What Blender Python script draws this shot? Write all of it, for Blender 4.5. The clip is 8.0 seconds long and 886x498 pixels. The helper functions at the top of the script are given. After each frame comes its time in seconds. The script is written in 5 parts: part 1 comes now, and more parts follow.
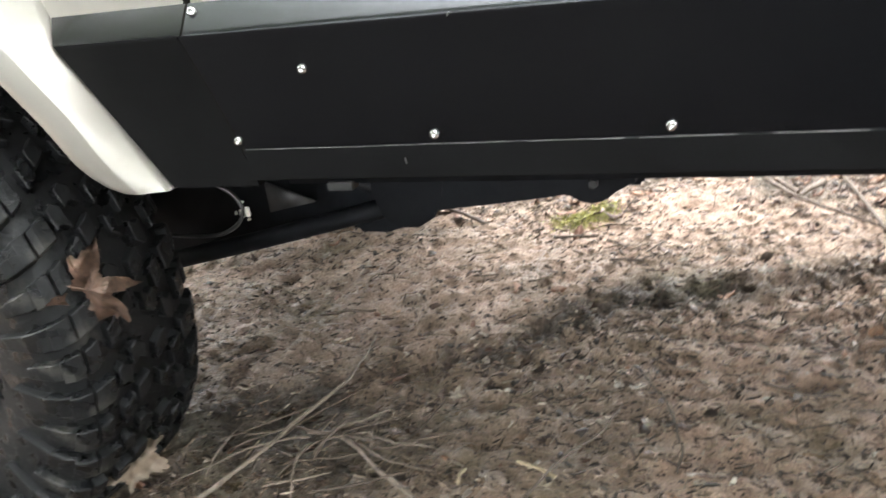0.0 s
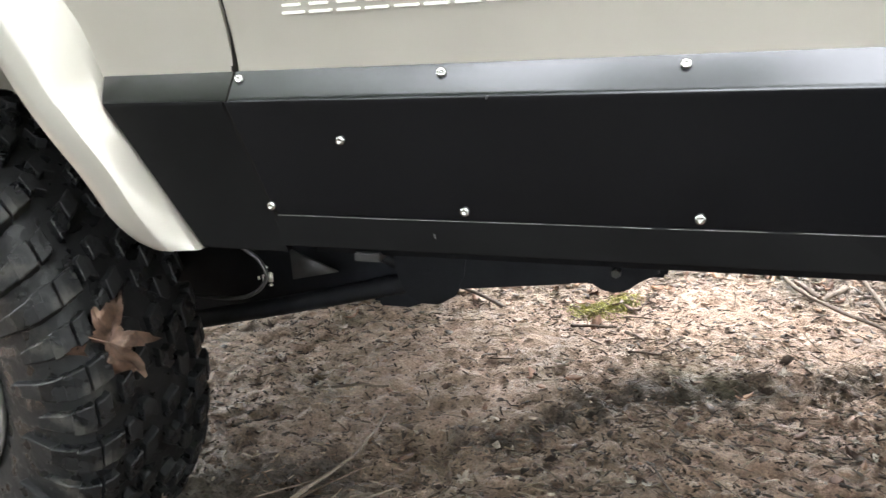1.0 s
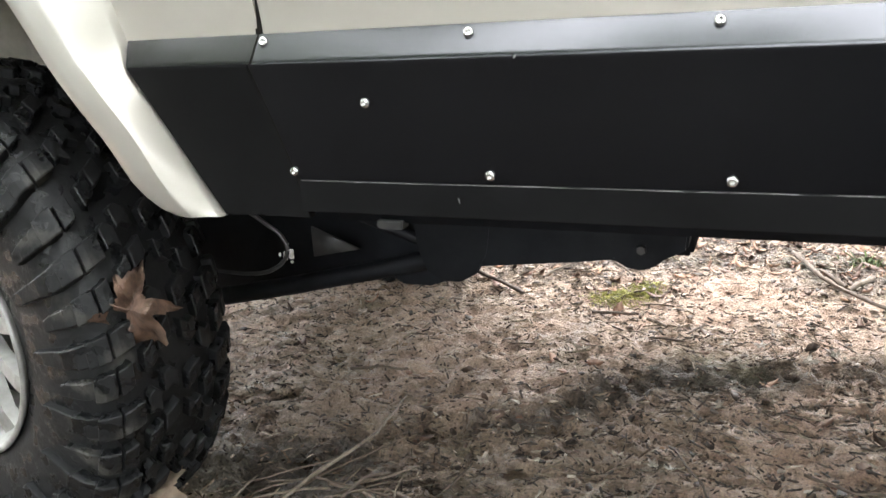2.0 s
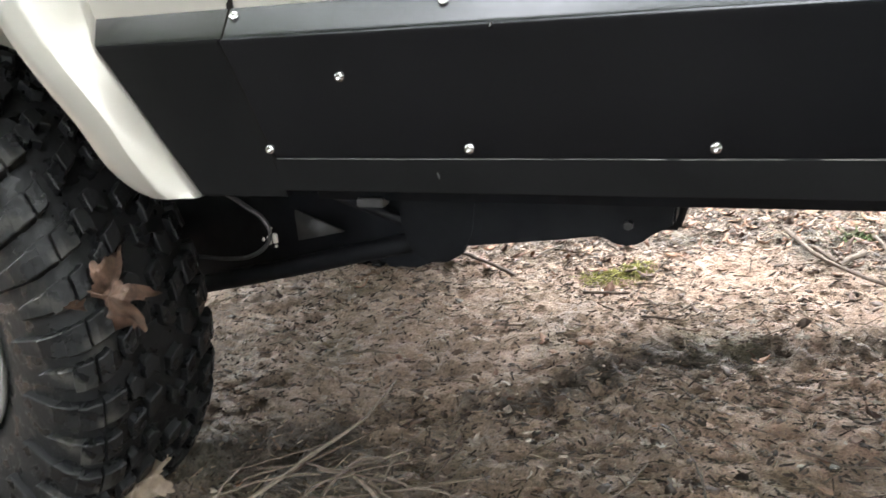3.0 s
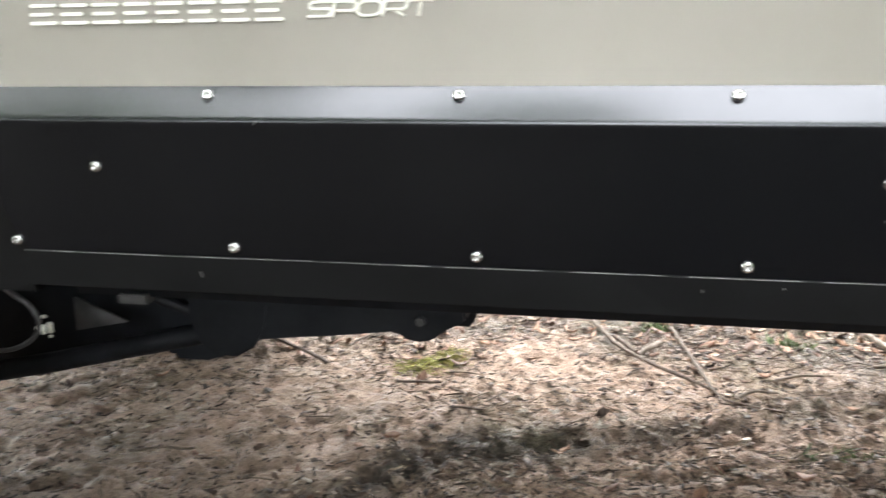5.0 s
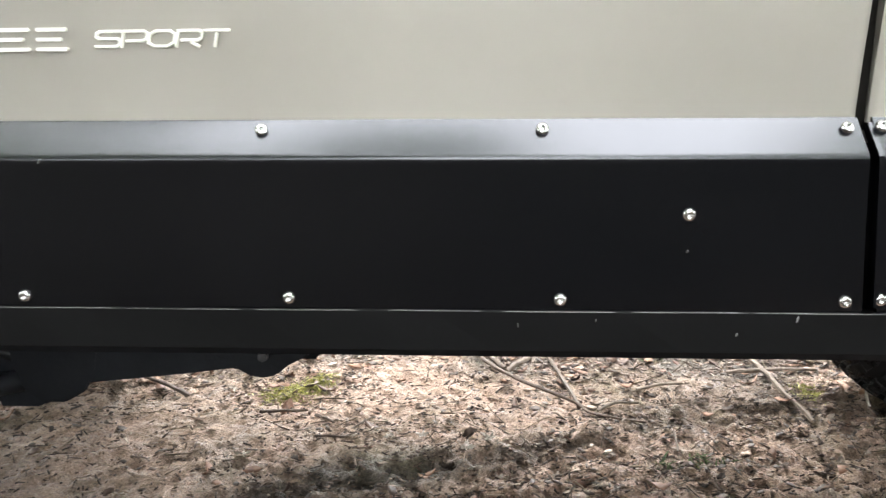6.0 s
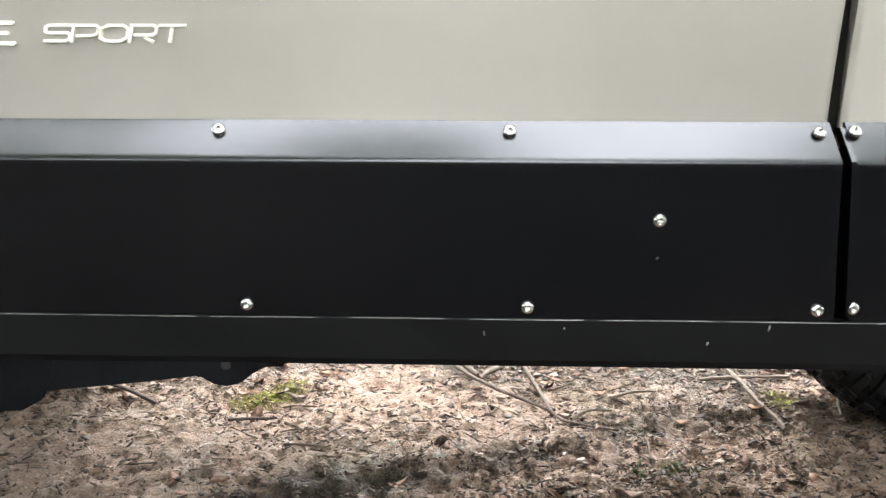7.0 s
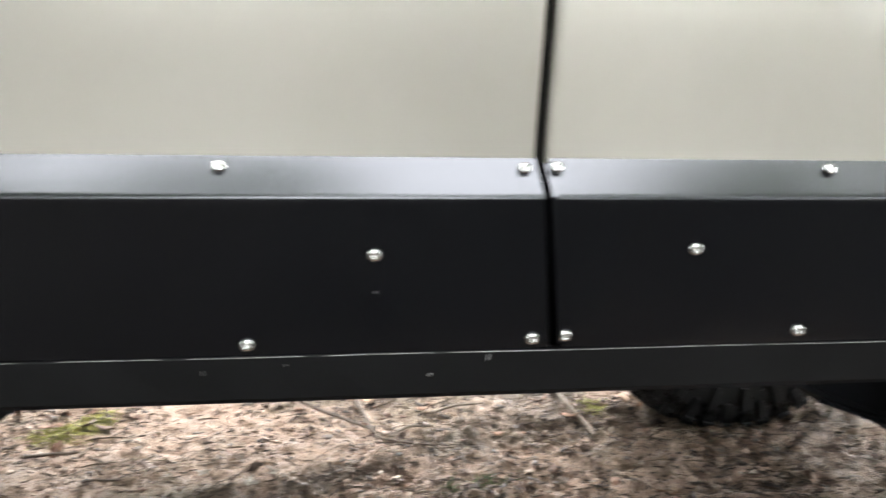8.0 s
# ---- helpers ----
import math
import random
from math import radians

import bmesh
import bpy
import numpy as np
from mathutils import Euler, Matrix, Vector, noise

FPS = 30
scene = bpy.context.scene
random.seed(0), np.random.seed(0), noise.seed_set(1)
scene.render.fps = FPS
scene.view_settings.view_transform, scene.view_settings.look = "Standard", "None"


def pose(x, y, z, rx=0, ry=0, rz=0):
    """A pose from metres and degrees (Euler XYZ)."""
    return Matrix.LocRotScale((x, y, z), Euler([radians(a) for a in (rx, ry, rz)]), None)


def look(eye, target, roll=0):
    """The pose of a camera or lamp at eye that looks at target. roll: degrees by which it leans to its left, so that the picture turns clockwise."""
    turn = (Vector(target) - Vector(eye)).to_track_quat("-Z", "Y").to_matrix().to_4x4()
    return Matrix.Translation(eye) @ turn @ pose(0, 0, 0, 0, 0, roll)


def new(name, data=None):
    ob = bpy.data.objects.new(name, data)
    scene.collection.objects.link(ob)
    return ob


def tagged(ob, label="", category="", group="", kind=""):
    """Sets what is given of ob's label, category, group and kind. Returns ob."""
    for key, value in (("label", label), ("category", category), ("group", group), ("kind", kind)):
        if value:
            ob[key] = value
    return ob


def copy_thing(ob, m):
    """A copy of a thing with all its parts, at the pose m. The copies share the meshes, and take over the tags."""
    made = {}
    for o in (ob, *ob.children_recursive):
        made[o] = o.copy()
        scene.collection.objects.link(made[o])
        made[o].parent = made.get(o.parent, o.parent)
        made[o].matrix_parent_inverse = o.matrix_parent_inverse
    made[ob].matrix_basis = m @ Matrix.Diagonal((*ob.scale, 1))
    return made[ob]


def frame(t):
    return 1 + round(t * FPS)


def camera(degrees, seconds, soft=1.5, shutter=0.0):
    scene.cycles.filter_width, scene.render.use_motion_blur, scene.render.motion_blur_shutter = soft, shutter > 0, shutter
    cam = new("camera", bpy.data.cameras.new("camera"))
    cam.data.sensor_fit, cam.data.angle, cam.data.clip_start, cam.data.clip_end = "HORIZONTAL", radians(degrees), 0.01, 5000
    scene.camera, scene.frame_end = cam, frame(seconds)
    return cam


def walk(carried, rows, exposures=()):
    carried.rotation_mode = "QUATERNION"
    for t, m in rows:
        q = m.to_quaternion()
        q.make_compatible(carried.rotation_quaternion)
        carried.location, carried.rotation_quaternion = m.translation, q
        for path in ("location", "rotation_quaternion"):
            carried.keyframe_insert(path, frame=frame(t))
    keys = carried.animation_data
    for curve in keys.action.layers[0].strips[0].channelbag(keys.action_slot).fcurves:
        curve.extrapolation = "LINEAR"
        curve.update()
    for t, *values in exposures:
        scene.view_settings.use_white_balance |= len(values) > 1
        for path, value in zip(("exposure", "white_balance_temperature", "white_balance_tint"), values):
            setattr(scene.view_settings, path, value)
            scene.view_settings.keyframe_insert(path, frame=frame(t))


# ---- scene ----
cam = camera(57.0, 8.0, soft=1.4, shutter=0.5)
PATH = [
    (0, (0.575, -0.777, 0.881), (-0.097, 0.944, 0.116), -7.7),
    (0.2, (0.575, -0.775, 0.878), (-0.059, 0.983, 0.164), -5.1),
    (0.5, (0.579, -0.789, 0.885), (-0.048, 1.012, 0.28), -3.6),
    (1, (0.568, -0.787, 0.879), (-0.146, 0.99, 0.304), -3.8),
    (1.5, (0.559, -0.791, 0.878), (-0.189, 0.974, 0.307), -3.8),
    (1.7, (0.557, -0.793, 0.865), (-0.195, 0.971, 0.294), -3.4),
    (2.8, (0.57, -0.765, 0.823), (-0.197, 0.975, 0.205), -4.8),
    (3, (0.566, -0.769, 0.825), (-0.175, 0.986, 0.215), -4.7),
    (3.2, (0.571, -0.762, 0.836), (-0.141, 1.013, 0.25), -4.6),
    (3.5, (0.578, -0.759, 0.838), (-0.084, 1.052, 0.31), -3.3),
    (4, (0.587, -0.758, 0.845), (-0.038, 1.085, 0.388), -2.4),
    (4.5, (0.611, -0.737, 0.849), (0.055, 1.13, 0.398), -2.2),
    (5, (0.628, -0.721, 0.84), (0.252, 1.192, 0.397), -0.4),
    (5.2, (0.648, -0.714, 0.855), (0.351, 1.216, 0.423), -0.4),
    (6.3, (0.695, -0.67, 0.855), (0.611, 1.286, 0.446), -0.3),
    (6.5, (0.696, -0.663, 0.85), (0.62, 1.294, 0.444), -0.2),
    (7, (0.701, -0.661, 0.85), (0.648, 1.299, 0.452), 0.2),
    (7.5, (0.73, -0.654, 0.855), (0.764, 1.309, 0.47), 0.3),
    (7.8, (0.78, -0.652, 0.868), (0.958, 1.303, 0.489), 0.6),
    (8, (0.819, -0.657, 0.87), (1.101, 1.289, 0.501), 1.1),
]
walk(cam, [(t, look(eye, target, roll)) for t, eye, target, roll in PATH], exposures=[(0.0, 0.84), (0.5, 0.80), (1.0, 0.69), (1.5, 0.67), (4.0, 0.57), (8.0, 0.53)])


# ==== world and light ====
world = bpy.data.worlds.new("sky")
scene.world = world
world.use_nodes = True
wn = world.node_tree.nodes
sky = wn.new("ShaderNodeTexSky")
sky.sky_type = "NISHITA"
sky.sun_disc = False
SUN_UP, SUN_TURN = 42.0, -8.0         # degrees above the horizon, degrees from +y towards +x
sky.sun_elevation = radians(SUN_UP)
sky.sun_rotation = radians(SUN_TURN)
sky.air_density = 1.0
sky.dust_density = 6.0
cloud = wn.new("ShaderNodeMix")        # thin even cloud before the blue
cloud.data_type = "RGBA"
cloud.inputs[0].default_value = 0.85
cloud.inputs[7].default_value = (44.6, 45.2, 46.6, 1.0)
world.node_tree.links.new(sky.outputs[0], cloud.inputs[6])
world.node_tree.links.new(cloud.outputs[2], wn["Background"].inputs[0])
wn["Background"].inputs[1].default_value = 0.228
sun = new("sun", bpy.data.lights.new("sun", "SUN"))
sun.data.energy = 3.3
sun.data.angle = radians(22)
sun.data.color = (1.0, 0.87, 0.75)
sun_way = Vector((math.sin(radians(SUN_TURN)) * math.cos(radians(SUN_UP)), math.cos(radians(SUN_TURN)) * math.cos(radians(SUN_UP)), math.sin(radians(SUN_UP))))
sun.matrix_world = look(sun_way * 30, (0, 0, 0))


# ==== materials ====
def material(name, rough=0.5, metal=0.0, coat=0.0):
    m = bpy.data.materials.new(name)
    m.use_nodes = True
    b = m.node_tree.nodes["Principled BSDF"]
    b.inputs["Roughness"].default_value = rough
    b.inputs["Metallic"].default_value = metal
    b.inputs["Coat Weight"].default_value = coat
    b.inputs["Coat Roughness"].default_value = 0.08
    return m, m.node_tree.nodes, m.node_tree.links, b


def noise_node(nodes, links, scale, detail=4.0, rough=0.55, coord="Object", stretch=None):
    tc = nodes.new("ShaderNodeTexCoord")
    n = nodes.new("ShaderNodeTexNoise")
    n.inputs["Scale"].default_value = scale
    n.inputs["Detail"].default_value = detail
    n.inputs["Roughness"].default_value = rough
    if stretch:
        mp = nodes.new("ShaderNodeMapping")
        mp.inputs["Scale"].default_value = stretch
        links.new(tc.outputs[coord], mp.inputs["Vector"])
        links.new(mp.outputs[0], n.inputs["Vector"])
    else:
        links.new(tc.outputs[coord], n.inputs["Vector"])
    return n


def ramp(nodes, links, src, stops):
    r = nodes.new("ShaderNodeValToRGB")
    el = r.color_ramp.elements
    while len(el) < len(stops):
        el.new(0.5)
    for e, (p, c) in zip(el, stops):
        e.position = p
        e.color = (*c, 1.0) if len(c) == 3 else c
    links.new(src, r.inputs[0])
    return r


def mix(nodes, links, fac, a, b, kind="MIX"):
    n = nodes.new("ShaderNodeMix")
    n.data_type = "RGBA"
    n.blend_type = kind
    for sock, v in ((n.inputs[0], fac), (n.inputs[6], a), (n.inputs[7], b)):
        if isinstance(v, (int, float)):
            sock.default_value = v
        elif isinstance(v, tuple):
            sock.default_value = (*v, 1.0)
        else:
            links.new(v, sock)
    return n.outputs[2]


def bump(nodes, links, src, b, strength, distance):
    n = nodes.new("ShaderNodeBump")
    n.inputs["Strength"].default_value = strength
    n.inputs["Distance"].default_value = distance
    links.new(src, n.inputs["Height"])
    links.new(n.outputs[0], b.inputs["Normal"])
    return n


def grey(v):
    return (v, v, v)


def two_tone(name, dark, light, scale, rough=0.6, metal=0.0, coat=0.0, bump_at=None, spread=(0.35, 0.65), rough_span=None, stretch=None):
    """A surface that wanders between two tones, with fine relief."""
    m, n, l, b = material(name, rough, metal, coat)
    big = noise_node(n, l, scale, 5.0, 0.6, stretch=stretch)
    l.new(ramp(n, l, big.outputs[0], [(spread[0], dark), (spread[1], light)]).outputs[0], b.inputs["Base Color"])
    if rough_span:
        l.new(ramp(n, l, noise_node(n, l, scale * 2.3, 4.0).outputs[0], [(0.3, grey(rough_span[0])), (0.7, grey(rough_span[1]))]).outputs[0], b.inputs["Roughness"])
    if bump_at:
        bump(n, l, noise_node(n, l, bump_at[0], 4.0, 0.6).outputs[0], b, bump_at[1], bump_at[2])
    return m


paint = two_tone("champagne_paint", (0.350, 0.328, 0.291), (0.386, 0.363, 0.324), 3.0, 0.42, 0.42, 0.8, (900.0, 0.03, 0.0006), rough_span=(0.36, 0.48))
flare_paint = two_tone("flare_paint", (0.325, 0.308, 0.276), (0.36, 0.341, 0.306), 3.0, 0.40, 0.35, 0.8, (900.0, 0.03, 0.0006), rough_span=(0.34, 0.46))
badge_paint = two_tone("badge_ivory", (0.74, 0.73, 0.66), (0.80, 0.79, 0.73), 40.0, 0.4)
powder = two_tone("black_powder_coat", (0.0011, 0.0011, 0.0017), (0.0017, 0.0017, 0.0025), 5.0, 0.38, bump_at=(700.0, 0.02, 0.0004), rough_span=(0.20, 0.25))
chassis = two_tone("chassis_black", (0.0028, 0.0034, 0.0048), (0.0066, 0.0078, 0.0105), 9.0, 0.5, bump_at=(120.0, 0.25, 0.002), rough_span=(0.45, 0.75))
arm_mat = two_tone("worn_black_steel", (0.0035, 0.0040, 0.0052), (0.009, 0.0100, 0.0126), 14.0, 0.5, bump_at=(120.0, 0.25, 0.002), rough_span=(0.4, 0.65))
liner_mat = two_tone("dirty_liner", (0.13, 0.125, 0.105), (0.27, 0.26, 0.22), 6.0, 0.8, bump_at=(60.0, 0.3, 0.003))
dull_steel = two_tone("dull_steel", (0.022, 0.022, 0.023), (0.055, 0.055, 0.054), 25.0, 0.55, 0.3, bump_at=(200.0, 0.2, 0.001))
steel = two_tone("stainless_steel", (0.45, 0.445, 0.435), (0.60, 0.595, 0.58), 90.0, 0.22, 1.0, rough_span=(0.15, 0.3))
alloy = two_tone("silver_alloy", (0.22, 0.215, 0.205), (0.38, 0.375, 0.365), 16.0, 0.4, 0.5, 0.0, (150.0, 0.15, 0.001), rough_span=(0.35, 0.7))
glass_dark = two_tone("tinted_glass", (0.01, 0.012, 0.012), (0.014, 0.016, 0.016), 2.0, 0.06)
cable_mat = two_tone("grey_brake_line", (0.020, 0.020, 0.021), (0.045, 0.045, 0.045), 60.0, 0.45)
seam_mat = two_tone("seam_rubber", (0.006, 0.0056, 0.005), (0.012, 0.011, 0.010), 30.0, 0.9)
seam_mat.node_tree.nodes["Principled BSDF"].inputs["Specular IOR Level"].default_value = 0.05

arm_mat.node_tree.nodes["Principled BSDF"].inputs["Specular IOR Level"].default_value = 0.2
chassis.node_tree.nodes["Principled BSDF"].inputs["Specular IOR Level"].default_value = 0.16
gloss_black = two_tone("black_gloss_paint", (0.0012, 0.0012, 0.0018), (0.0018, 0.0018, 0.0026), 5.0, 0.2, bump_at=(9.0, 0.05, 0.004), rough_span=(0.15, 0.22))
matte_black = two_tone("black_textured_coat", (0.0014, 0.0014, 0.0018), (0.0026, 0.0026, 0.0031), 7.0, 0.55, bump_at=(500.0, 0.08, 0.0006), rough_span=(0.48, 0.62))
matte_black.node_tree.nodes["Principled BSDF"].inputs["Specular IOR Level"].default_value = 0.14
pb = powder.node_tree.nodes["Principled BSDF"]
pb.inputs["Specular IOR Level"].default_value = 0.66
pb.inputs["Specular Tint"].default_value = (0.90, 0.93, 1.0, 1.0)
pb.inputs["Coat Weight"].default_value = 0.28
pb.inputs["Coat Roughness"].default_value = 0.16
pb.inputs["Coat IOR"].default_value = 1.6
pb.inputs["Coat Tint"].default_value = (0.97, 0.97, 1.0, 1.0)

# tyre rubber with a film of dried mud
rubber, rn, rl, rb = material("tyre_rubber", 0.5)
mud_fac = ramp(rn, rl, noise_node(rn, rl, 7.0, 6.0, 0.65).outputs[0], [(0.61, grey(0.0)), (0.67, grey(0.65))])
rl.new(mix(rn, rl, mud_fac.outputs[0], (0.006, 0.0064, 0.0070), (0.050, 0.048, 0.043)), rb.inputs["Base Color"])
rl.new(ramp(rn, rl, noise_node(rn, rl, 34.0, 4.0).outputs[0], [(0.50, grey(0.60)), (0.60, grey(0.14))]).outputs[0], rb.inputs["Roughness"])
bump(rn, rl, noise_node(rn, rl, 55.0, 6.0, 0.7).outputs[0], rb, 0.5, 0.005)

rb.inputs["Specular IOR Level"].default_value = 0.23

# trodden clay: damp and dark, or dry and pale, after the "damp" attribute of the ground, which also holds painted sheen
soil, sn, sl, sb = material("trodden_clay", 0.85)
att = sn.new("ShaderNodeAttribute")
att.attribute_name = "damp"
g_big = noise_node(sn, sl, 3.1, 6.0, 0.6)
g_mid = noise_node(sn, sl, 21.0, 6.0, 0.65)
g_fine = noise_node(sn, sl, 170.0, 5.0, 0.7)
dry = ramp(sn, sl, g_mid.outputs[0], [(0.30, (0.27, 0.174, 0.121)), (0.48, (0.385, 0.260, 0.187)), (0.68, (0.48, 0.350, 0.264))])
wet = ramp(sn, sl, g_mid.outputs[0], [(0.28, (0.165, 0.115, 0.078)), (0.5, (0.255, 0.183, 0.130)), (0.74, (0.345, 0.257, 0.194))])
# dark tone for real humus and for shade laid into the clay's colour
humus_shade = ramp(sn, sl, g_mid.outputs[0], [(0.32, (0.0291, 0.02178, 0.01635)), (0.55, (0.0776, 0.06138, 0.04578)), (0.75, (0.1649, 0.1337, 0.109))])
ground_col = mix(sn, sl, att.outputs["Fac"], dry.outputs[0], wet.outputs[0])
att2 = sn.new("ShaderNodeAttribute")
att2.attribute_name = "humus_shade"
ground_col = mix(sn, sl, att2.outputs["Fac"], ground_col, humus_shade.outputs[0])
green_fac = ramp(sn, sl, g_big.outputs[0], [(0.52, grey(0.0)), (0.68, grey(0.50))])
ground_col = mix(sn, sl, green_fac.outputs[0], ground_col, (0.085, 0.085, 0.035))
att3 = sn.new("ShaderNodeAttribute")
att3.attribute_name = "mirror_dark"
# near-black tone of unseen ground, added so the armour mirrors something dark
mirror_dark = ramp(sn, sl, g_mid.outputs[0], [(0.30, (0.006, 0.0062, 0.0060)), (0.55, (0.016, 0.0166, 0.0158)), (0.78, (0.037, 0.0375, 0.0355))])
ground_col = mix(sn, sl, att3.outputs["Fac"], ground_col, mirror_dark.outputs[0])
specks = ramp(sn, sl, g_fine.outputs[0], [(0.37, grey(0.27)), (0.47, grey(0.9)), (0.56, grey(1.1)), (0.66, grey(1.7))])
ground_col = mix(sn, sl, 0.75, ground_col, specks.outputs[0], "MULTIPLY")
sl.new(ground_col, sb.inputs["Base Color"])
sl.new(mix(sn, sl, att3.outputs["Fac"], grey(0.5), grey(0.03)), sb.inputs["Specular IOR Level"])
sl.new(ramp(sn, sl, noise_node(sn, sl, 14.0, 4.0).outputs[0], [(0.35, grey(0.27)), (0.6, grey(0.72))]).outputs[0], sb.inputs["Roughness"])
hsum = sn.new("ShaderNodeMath")
hsum.operation = "MULTIPLY_ADD"
hsum.inputs[1].default_value = 0.5
sl.new(g_fine.outputs[0], hsum.inputs[0])
sl.new(noise_node(sn, sl, 46.0, 5.0, 0.6).outputs[0], hsum.inputs[2])
bump(sn, sl, hsum.outputs[0], sb, 1.0, 0.022)


def island_material(name, stops, rough=0.7, speck=60.0, object_random=False, deep=0.45):
    """Each piece takes its own tone, with small spots on it."""
    m, n, l, b = material(name, rough)
    src = n.new("ShaderNodeObjectInfo").outputs["Random"] if object_random else n.new("ShaderNodeNewGeometry").outputs["Random Per Island"]
    base = ramp(n, l, src, stops)
    spots = ramp(n, l, noise_node(n, l, speck, 4.0, 0.65).outputs[0], [(0.32, grey(deep)), (0.62, grey(1.1))])
    l.new(mix(n, l, 0.8, base.outputs[0], spots.outputs[0], "MULTIPLY"), b.inputs["Base Color"])
    bump(n, l, noise_node(n, l, speck * 2.5, 4.0).outputs[0], b, 0.35, 0.002)
    return m


litter_mat = island_material("leaf_litter", [(0.0, (0.045, 0.023, 0.014)), (0.45, (0.150, 0.072, 0.041)), (0.88, (0.27, 0.145, 0.082)), (1.0, (0.38, 0.25, 0.17))], 0.6)
chip_mat = island_material("wood_chips", [(0.0, (0.022, 0.015, 0.011)), (0.5, (0.065, 0.043, 0.029)), (0.80, (0.18, 0.125, 0.085)), (0.92, (0.30, 0.23, 0.17)), (1.0, (0.48, 0.41, 0.33))], 0.75, 120.0)
flake_mat = island_material("old_leaf_flakes", [(0.0, (0.020, 0.013, 0.009)), (0.55, (0.060, 0.037, 0.025)), (0.84, (0.13, 0.082, 0.056)), (0.94, (0.28, 0.21, 0.155)), (1.0, (0.52, 0.46, 0.39))], 0.55, 90.0)
bark_mat = island_material("stick_bark", [(0.0, (0.090, 0.068, 0.051)), (0.5, (0.135, 0.104, 0.080)), (1.0, (0.200, 0.160, 0.126))], 0.75, 70.0, True)
dark_bark_mat = island_material("dark_wet_bark", [(0.0, (0.058, 0.041, 0.030)), (1.0, (0.108, 0.077, 0.056))], 0.7, 70.0, True)
twig_mat = island_material("fine_twigs", [(0.0, (0.064, 0.0462, 0.0324)), (0.6, (0.176, 0.1347, 0.0936)), (1.0, (0.336, 0.2772, 0.2016))], 0.75, 90.0)
maple_mat = island_material("dry_maple_leaf", [(0.0, (0.105, 0.062, 0.044)), (1.0, (0.140, 0.085, 0.060))], 0.6, 42.0, True, deep=0.12)
tan_leaf_mat = island_material("tan_maple_leaf", [(0.0, (0.17, 0.13, 0.095)), (1.0, (0.22, 0.17, 0.13))], 0.6, 45.0, True)
pale_leaf_mat = island_material("bleached_leaf", [(0.0, (0.25, 0.20, 0.155)), (0.6, (0.38, 0.325, 0.265)), (1.0, (0.52, 0.48, 0.42))], 0.55, 60.0, True)
moss_mat = island_material("moss", [(0.0, (0.38, 0.38, 0.11)), (0.5, (0.48, 0.48, 0.16)), (1.0, (0.57, 0.55, 0.25))], 0.8, 25.0)
sprig_mat = island_material("green_sprig", [(0.0, (0.035, 0.075, 0.018)), (1.0, (0.09, 0.15, 0.03))], 0.6, 80.0)
split_mat = island_material("split_wood", [(0.0, (0.28, 0.215, 0.135)), (1.0, (0.36, 0.285, 0.185))], 0.7, 60.0, True)
foliage_mat = island_material("tree_leaves", [(0.0, (0.055, 0.075, 0.045)), (0.6, (0.108, 0.138, 0.084)), (1.0, (0.155, 0.19, 0.12))], 0.55, 30.0)
fn, fl = foliage_mat.node_tree.nodes, foliage_mat.node_tree.links
trans = fn.new("ShaderNodeBsdfTranslucent")
trans.inputs[0].default_value = (0.31, 0.38, 0.275, 1.0)
leafmix = fn.new("ShaderNodeMixShader")
leafmix.inputs[0].default_value = 0.5
fl.new(fn["Principled BSDF"].outputs[0], leafmix.inputs[1])
fl.new(trans.outputs[0], leafmix.inputs[2])
fl.new(leafmix.outputs[0], fn["Material Output"].inputs[0])
trunk_mat = two_tone("tree_bark", (0.06, 0.05, 0.04), (0.17, 0.145, 0.12), 6.0, 0.9, bump_at=(25.0, 0.8, 0.02), stretch=(3.0, 3.0, 0.6))


# ==== mesh helpers ====
def part(name, bm, mat, parent, label="", smooth=True):
    me = bpy.data.meshes.new(name)
    if smooth:
        bm.normal_update()
        for e in bm.edges:
            if len(e.link_faces) == 2 and e.calc_face_angle(0) > radians(38):
                e.smooth = False
    bm.to_mesh(me)
    bm.free()
    me.materials.append(mat)
    if smooth:
        for p in me.polygons:
            p.use_smooth = True
    ob = new(name, me)
    if parent is not None:
        ob.parent = parent
        ob.matrix_parent_inverse = parent.matrix_world.inverted()
    if label:
        ob["label"] = label
    return ob


def raw_mesh(name, verts, faces, mat, smooth=True):
    me = bpy.data.meshes.new(name)
    me.from_pydata([tuple(v) for v in verts], [], [tuple(f) for f in faces])
    me.materials.append(mat)
    if smooth:
        me.polygons.foreach_set("use_smooth", [True] * len(me.polygons))
    return me


def empty(name, at):
    ob = new(name)
    ob.empty_display_size = 0.1
    ob.location = at
    bpy.context.view_layer.update()
    return ob


def sharp_bevel(bm, width, segments=2, angle=25.0):
    bm.normal_update()
    edges = [e for e in bm.edges if len(e.link_faces) == 2 and e.calc_face_angle(0) > radians(angle)]
    if edges:
        bmesh.ops.bevel(bm, geom=edges, offset=width, segments=segments, affect="EDGES", clamp_overlap=True)


def prism(outline, y0, y1, width=0.0):
    """An outline in the x-z plane, given thickness along y."""
    bm = bmesh.new()
    a = [bm.verts.new((x, y0, z)) for x, z in outline]
    b = [bm.verts.new((x, y1, z)) for x, z in outline]
    n = len(a)
    bm.faces.new(a)
    bm.faces.new(b[::-1])
    for i in range(n):
        bm.faces.new((a[i], b[i], b[(i + 1) % n], a[(i + 1) % n]))
    bmesh.ops.recalc_face_normals(bm, faces=bm.faces)
    if width:
        sharp_bevel(bm, width)
    return bm


